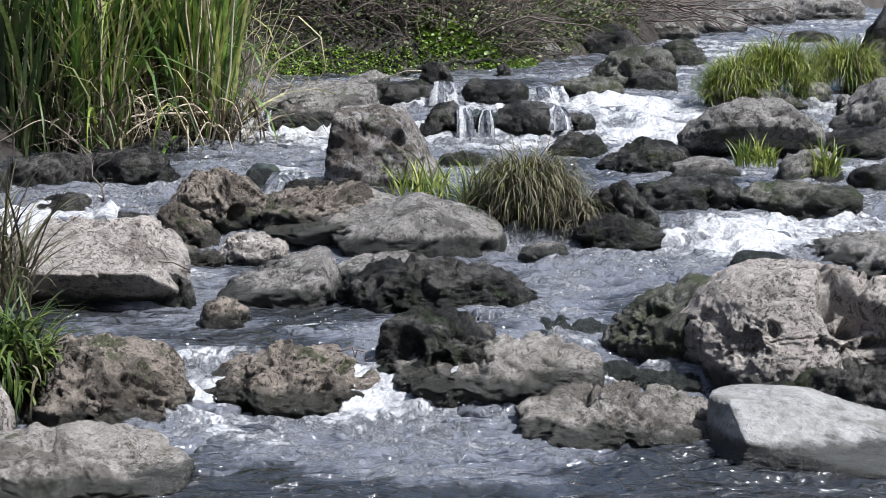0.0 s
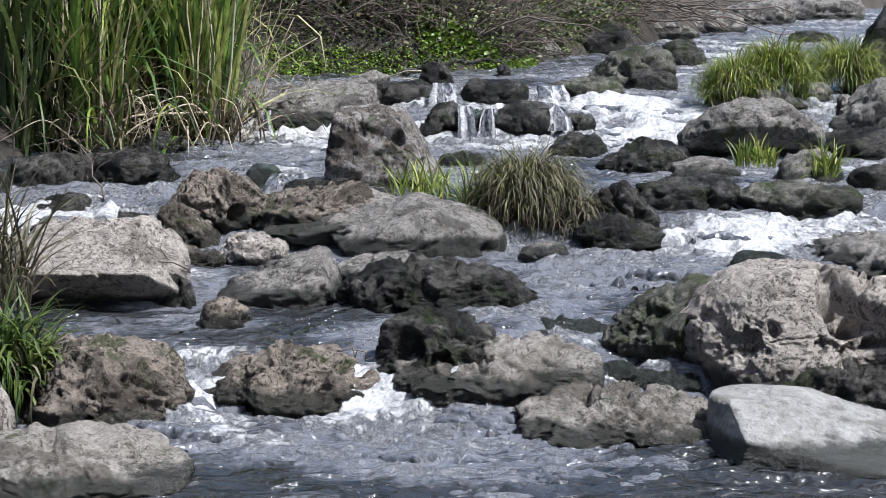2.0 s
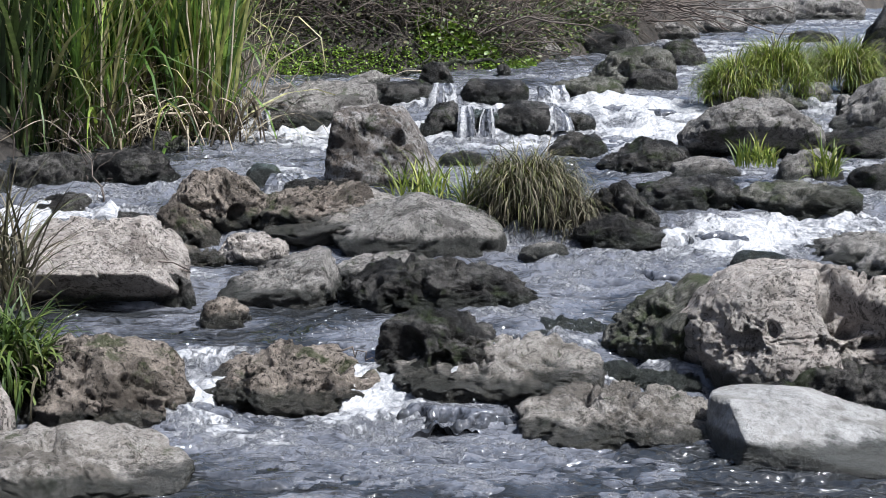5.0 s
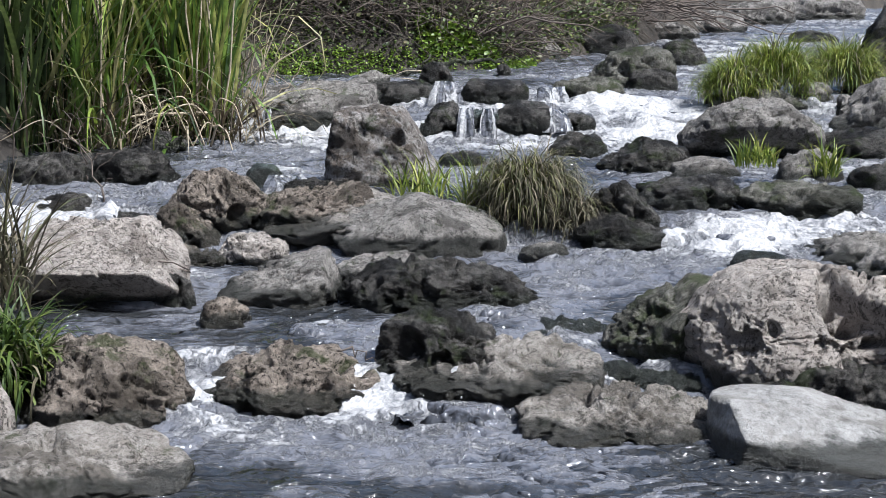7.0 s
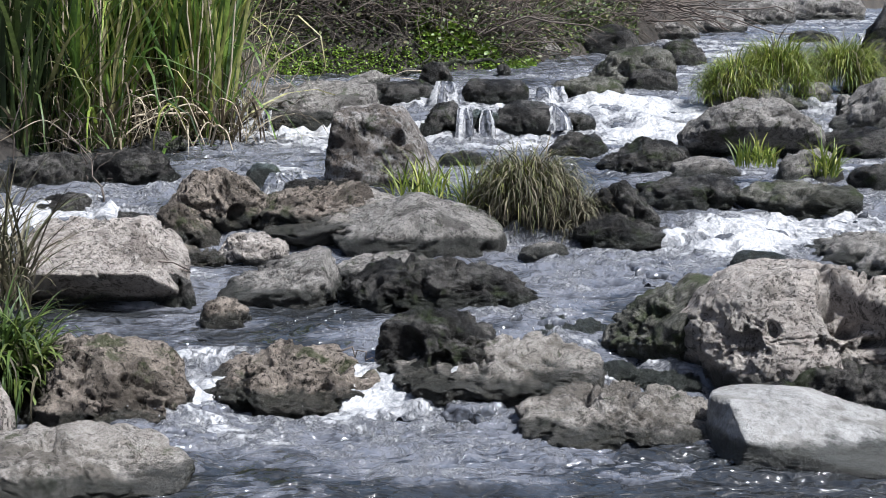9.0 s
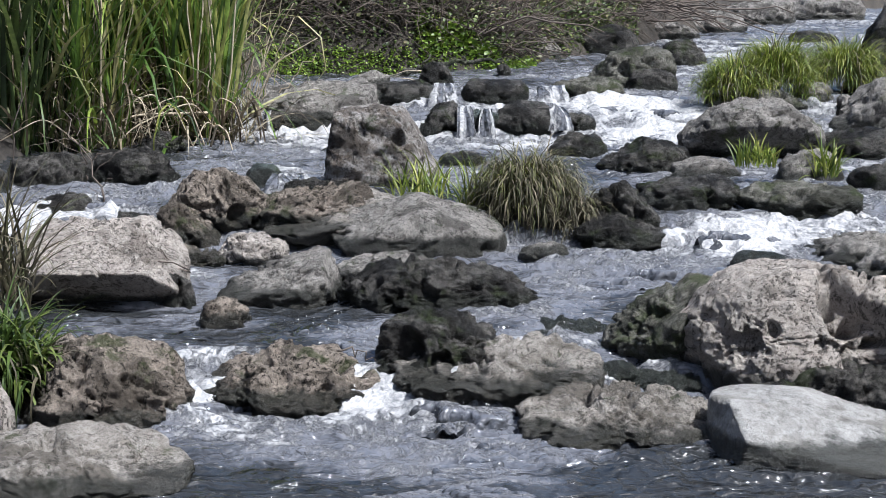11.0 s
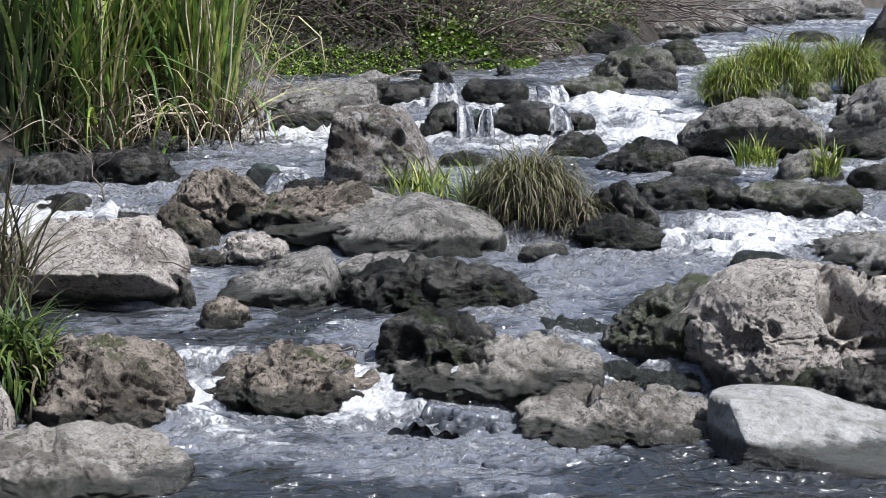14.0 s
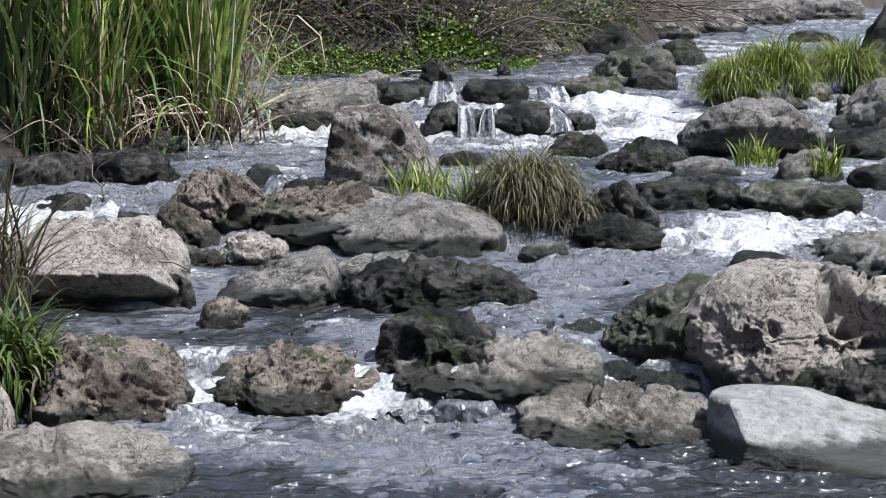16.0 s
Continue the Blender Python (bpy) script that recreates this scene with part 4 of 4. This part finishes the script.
def make_bank():
    leaf_litter("ivy", 21, 20000, bank_spot(-1.7, 0.95, -0.34, 0.03, 0.10), (0.015, 0.032), IVY, "low bright green ivy along the foot of the bank")
    leaf_litter("brambles", 22, 16000, bank_spot(-2.6, 2.2, 0.0, 1.6, 0.48), (0.02, 0.05), IVY_DARK, "dark green and brown bramble leaves on the bank")
    leaf_litter("creeper", 23, 900, bank_spot(-0.25, 0.55, 0.02, 0.22, 0.16), (0.03, 0.06), IVY, "green creeper leaves climbing the bank")
    rng = np.random.RandomState(77)
    lines = []
    near, wide = bank_spot(-1.9, 0.9, 0.06, 0.6, 0.28), bank_spot(-2.6, 2.9, 0.2, 1.5, 0.36)
    for i in range(2300):
        x, y, z = (near if i % 11 < 4 else wide)(rng)
        L, az, el = rng.uniform(0.25, 1.1), rng.uniform(0, 6.28), rng.normal(0.25, 0.35)
        b = (x + L * math.cos(az) * math.cos(el), y + 0.5 * L * math.sin(az), z + L * math.sin(el))
        r = rng.uniform(0.003, 0.008)
        lines.append((stick(rng, (x, y, z), b, 0.12 * L, 0.03 * L, 6), r, r * 0.4))
    tagged(new("brushwood", mesh_of("brushwood", *tubes(rng, lines, 4), TWIG)), "tangle of dead brown twigs on the bank", "twigs", kind="stuff")
    for i in range(26):
        x, y, z = bank_spot(-1.6, 2.6, 0.1, 1.0, 0.4)(rng)
        L, az = rng.uniform(0.8, 1.9), rng.uniform(-0.5, 0.5) + (math.pi if rng.rand() < 0.5 else 0)
        b = (x + L * math.cos(az), y + 0.3 * L * math.sin(az), z + rng.uniform(-0.15, 0.35))
        ob = new("dead_branch", mesh_of("dead_branch", *tubes(rng, [(stick(rng, (x, y, z + 0.05), b, 0.15 * rng.rand(), 0.03, 9), 0.014, 0.006)]), TWIG))
        tagged(ob, "long bare dead branch lying on the bank", "branch", "dead branches on the bank")
    # dry canes washed up at the head of the rapid
    for i in range(22):
        x, y = rng.uniform(1.5, 2.6), rng.uniform(18.2, 19.4)
        a = (x, y, 1.25 + rng.uniform(0, 0.3))
        b = (x + rng.uniform(0.5, 1.1), y - rng.uniform(0.0, 0.5), 1.12 + rng.uniform(-0.02, 0.45))
        ob = new("dry_cane", mesh_of("dry_cane", *tubes(rng, [(stick(rng, a, b, 0.04, 0.02, 7), 0.009, 0.005)]), TWIG))
        tagged(ob, "grey dry cane washed up beside the stream", "cane", "dry canes by the stream")


make_bank()


# ---- moving water ----
def lane_table(lane):
    """Places along a lane at even times, as the current carries them."""
    a = np.array(lane, float)
    yy = np.arange(24, 1, -0.02)
    xx = np.interp(-yy, -a[:, 1], a[:, 0])
    k = np.ones(31) / 31
    xx = np.convolve(np.pad(xx, 15, mode="edge"), k, "valid")
    zz = level(xx, yy)
    ds = np.hypot(np.gradient(xx), np.gradient(yy))
    slope = np.convolve(np.pad(np.abs(np.gradient(zz)) / ds, 12, mode="edge"), np.ones(25) / 25, "valid")
    t = np.cumsum(ds / (0.42 + 2.2 * slope))
    return t, xx, yy, zz


FLOATS, SPOTS = [], []


def fleck_mesh(name, seed, size, mat, rise, gap, grain, white):
    """A raft of foam or a swell of water: one ragged sheet whose low parts lie under the surface."""
    n = 64
    u = np.linspace(-1, 1, n)
    X, Y = np.meshgrid(u, u * 0.8)
    x, y = X.ravel(), Y.ravel()
    p = np.stack([x * size, y * size, 0 * x + seed * 3.7], 1)
    h = fbm(p * grain, 3, seed, 0.45) - gap - 1.6 * smooth(0.35, 1.0, np.hypot(x, y / 0.8))
    z = np.where(h > 0, rise * np.minimum(h, 1.5), -rise * (2.0 * np.abs(h) + 6 * h * h))
    me = mesh_of(name, np.stack([x * size, y * size, z], 1), grid(X, Y), mat)
    a = me.attributes.new("foam", "FLOAT", "POINT")
    a.data.foreach_set("value", np.clip(white * (0.45 + 0.6 * h), 0.55 if white > 1 else 0, 1.0).astype(np.float32))
    return me


def spray_mesh(seed):
    """Churned water thrown up: a torn crest with loose drops above it."""
    rng = np.random.RandomState(seed)
    base = fleck_mesh("surge", seed, 0.30, WATER, 0.012, 0.05, (9, 15, 9), 0.8)
    v = np.empty(len(base.vertices) * 3)
    base.vertices.foreach_get("co", v)
    v = v.reshape(-1, 3)
    faces = [list(q.vertices) for q in base.polygons]
    white = np.empty(len(v), np.float32)
    base.attributes["foam"].data.foreach_get("value", white)
    dirs, tri = ico(1)
    verts, vals = [v], [white]
    count = len(v)
    for _ in range(12):
        r = rng.uniform(0.0015, 0.0045)
        at = np.array((rng.normal(0, 0.11), rng.normal(0, 0.07), 0.01 + abs(rng.normal(0, 0.03))))
        verts.append(dirs * r * (1, 1, rng.uniform(1, 1.8)) + at)
        vals.append(np.full(len(dirs), 1.0, np.float32))
        faces += [[count + k for k in t] for t in tri]
        count += len(dirs)
    me = mesh_of("surge", np.concatenate(verts), faces, WATER)
    me.attributes.new("foam", "FLOAT", "POINT").data.foreach_set("value", np.concatenate(vals))
    bpy.data.meshes.remove(base)
    return me


def make_floats():
    rng = np.random.RandomState(5)
    foams = [fleck_mesh("foam_raft", 900 + i, 0.30, WATER, 0.006, 0.12, (15, 22, 15), 0.62) for i in range(8)]
    humps = [fleck_mesh("wavelet", 950 + i, 0.30, WATER, 0.016, -0.1, (4, 9, 4), 0.3) for i in range(6)]
    tables = [lane_table(l) for l in LANES]
    for i in range(270):
        foam = i % 3 != 0
        me = foams[i % 8] if foam else humps[i % 6]
        ob = new("foam_raft" if foam else "wavelet", me)
        tagged(ob, "white foam carried down by the current" if foam else "smooth swell of water running downstream", "foam" if foam else "wave", "moving foam" if foam else "moving wavelets")
        t = tables[i % 3][0]
        FLOATS.append((ob, i % 3, rng.uniform(-16, t[-1] - 2), rng.normal(0, 0.16), rng.uniform(0, 360), 0.004 if foam else 0.0, rng.uniform(0.8, 1.25)))
    # white heaps that surge and sink where the current strikes a stone
    heaps = [spray_mesh(970 + i) for i in range(6)]
    for i, (x, y, r, h) in enumerate(SURGES + SURGES):
        ob = tagged(new("surge", heaps[i % 6]), "white surge of churned water against the stones", "foam", "white surges")
        SPOTS.append((ob, x + rng.uniform(-0.6, 0.6) * r, y + rng.uniform(-0.4, 0.4) * r, 0.3 * h, i * 1.7))
    return tables


TABLES = make_floats()


def motions():
    """Foam and wavelets run downstream; reeds and grass stir a little."""
    for ob, lane, t0, off, turn, sink, speed in FLOATS:
        t, xx, yy, zz = TABLES[lane]
        rows = []
        for k in range(33):
            s = k * 0.5
            q = t0 + s * speed
            x, y = float(np.interp(q, t, xx)) + off * (1 + 0.2 * math.sin(s + turn)), float(np.interp(q, t, yy)) + min(q, 0) * -0.5
            drop = float(level(x, y + 0.2) - level(x, y - 0.2))
            z = float(level(x, y)) + sink - 0.3 * drop + 0.006 * math.sin(3.1 * s + turn)
            tilt = math.degrees(math.atan2(drop, 0.4))
            rows.append((s, pose(x, y, z, tilt + 4 * math.sin(2.3 * s + turn), 3 * math.cos(1.9 * s + turn), 12 * math.sin(turn) + 10 * math.sin(0.7 * s + turn))))
        walk(ob, rows)
    for ob, x, y, up, ph in SPOTS:
        rows = []
        for k in range(65):
            s = k * 0.25
            a, b = math.sin(4.3 * s + ph), math.sin(2.9 * s + 2 * ph)
            px, py = x + 0.05 * b, y - 0.06 * a
            rows.append((s, pose(px, py, float(level(px, py)) + up + 0.02 * a, 6 * b, 5 * a, 25 * math.sin(0.8 * s + ph))))
        walk(ob, rows)
    for ob, seed in FALLS:
        p = ob.matrix_world.translation.copy()
        rows = [(0.25 * k, pose(p.x + 0.006 * math.sin(3.7 * k + seed), p.y, p.z + 0.008 * math.sin(2.1 * k + seed), 0, 0, 5 * math.sin(1.7 * k + 2 * seed))) for k in range(65)]
        walk(ob, rows)
    for ob, seed in SWAY:
        p = ob.matrix_world.translation.copy()
        rows = [(s, pose(p.x, p.y, p.z, 0.25 * math.sin(1.3 * s + seed), 0.35 * math.sin(0.9 * s + 1.7 * seed), 0)) for s in range(17)]
        walk(ob, rows)


motions()
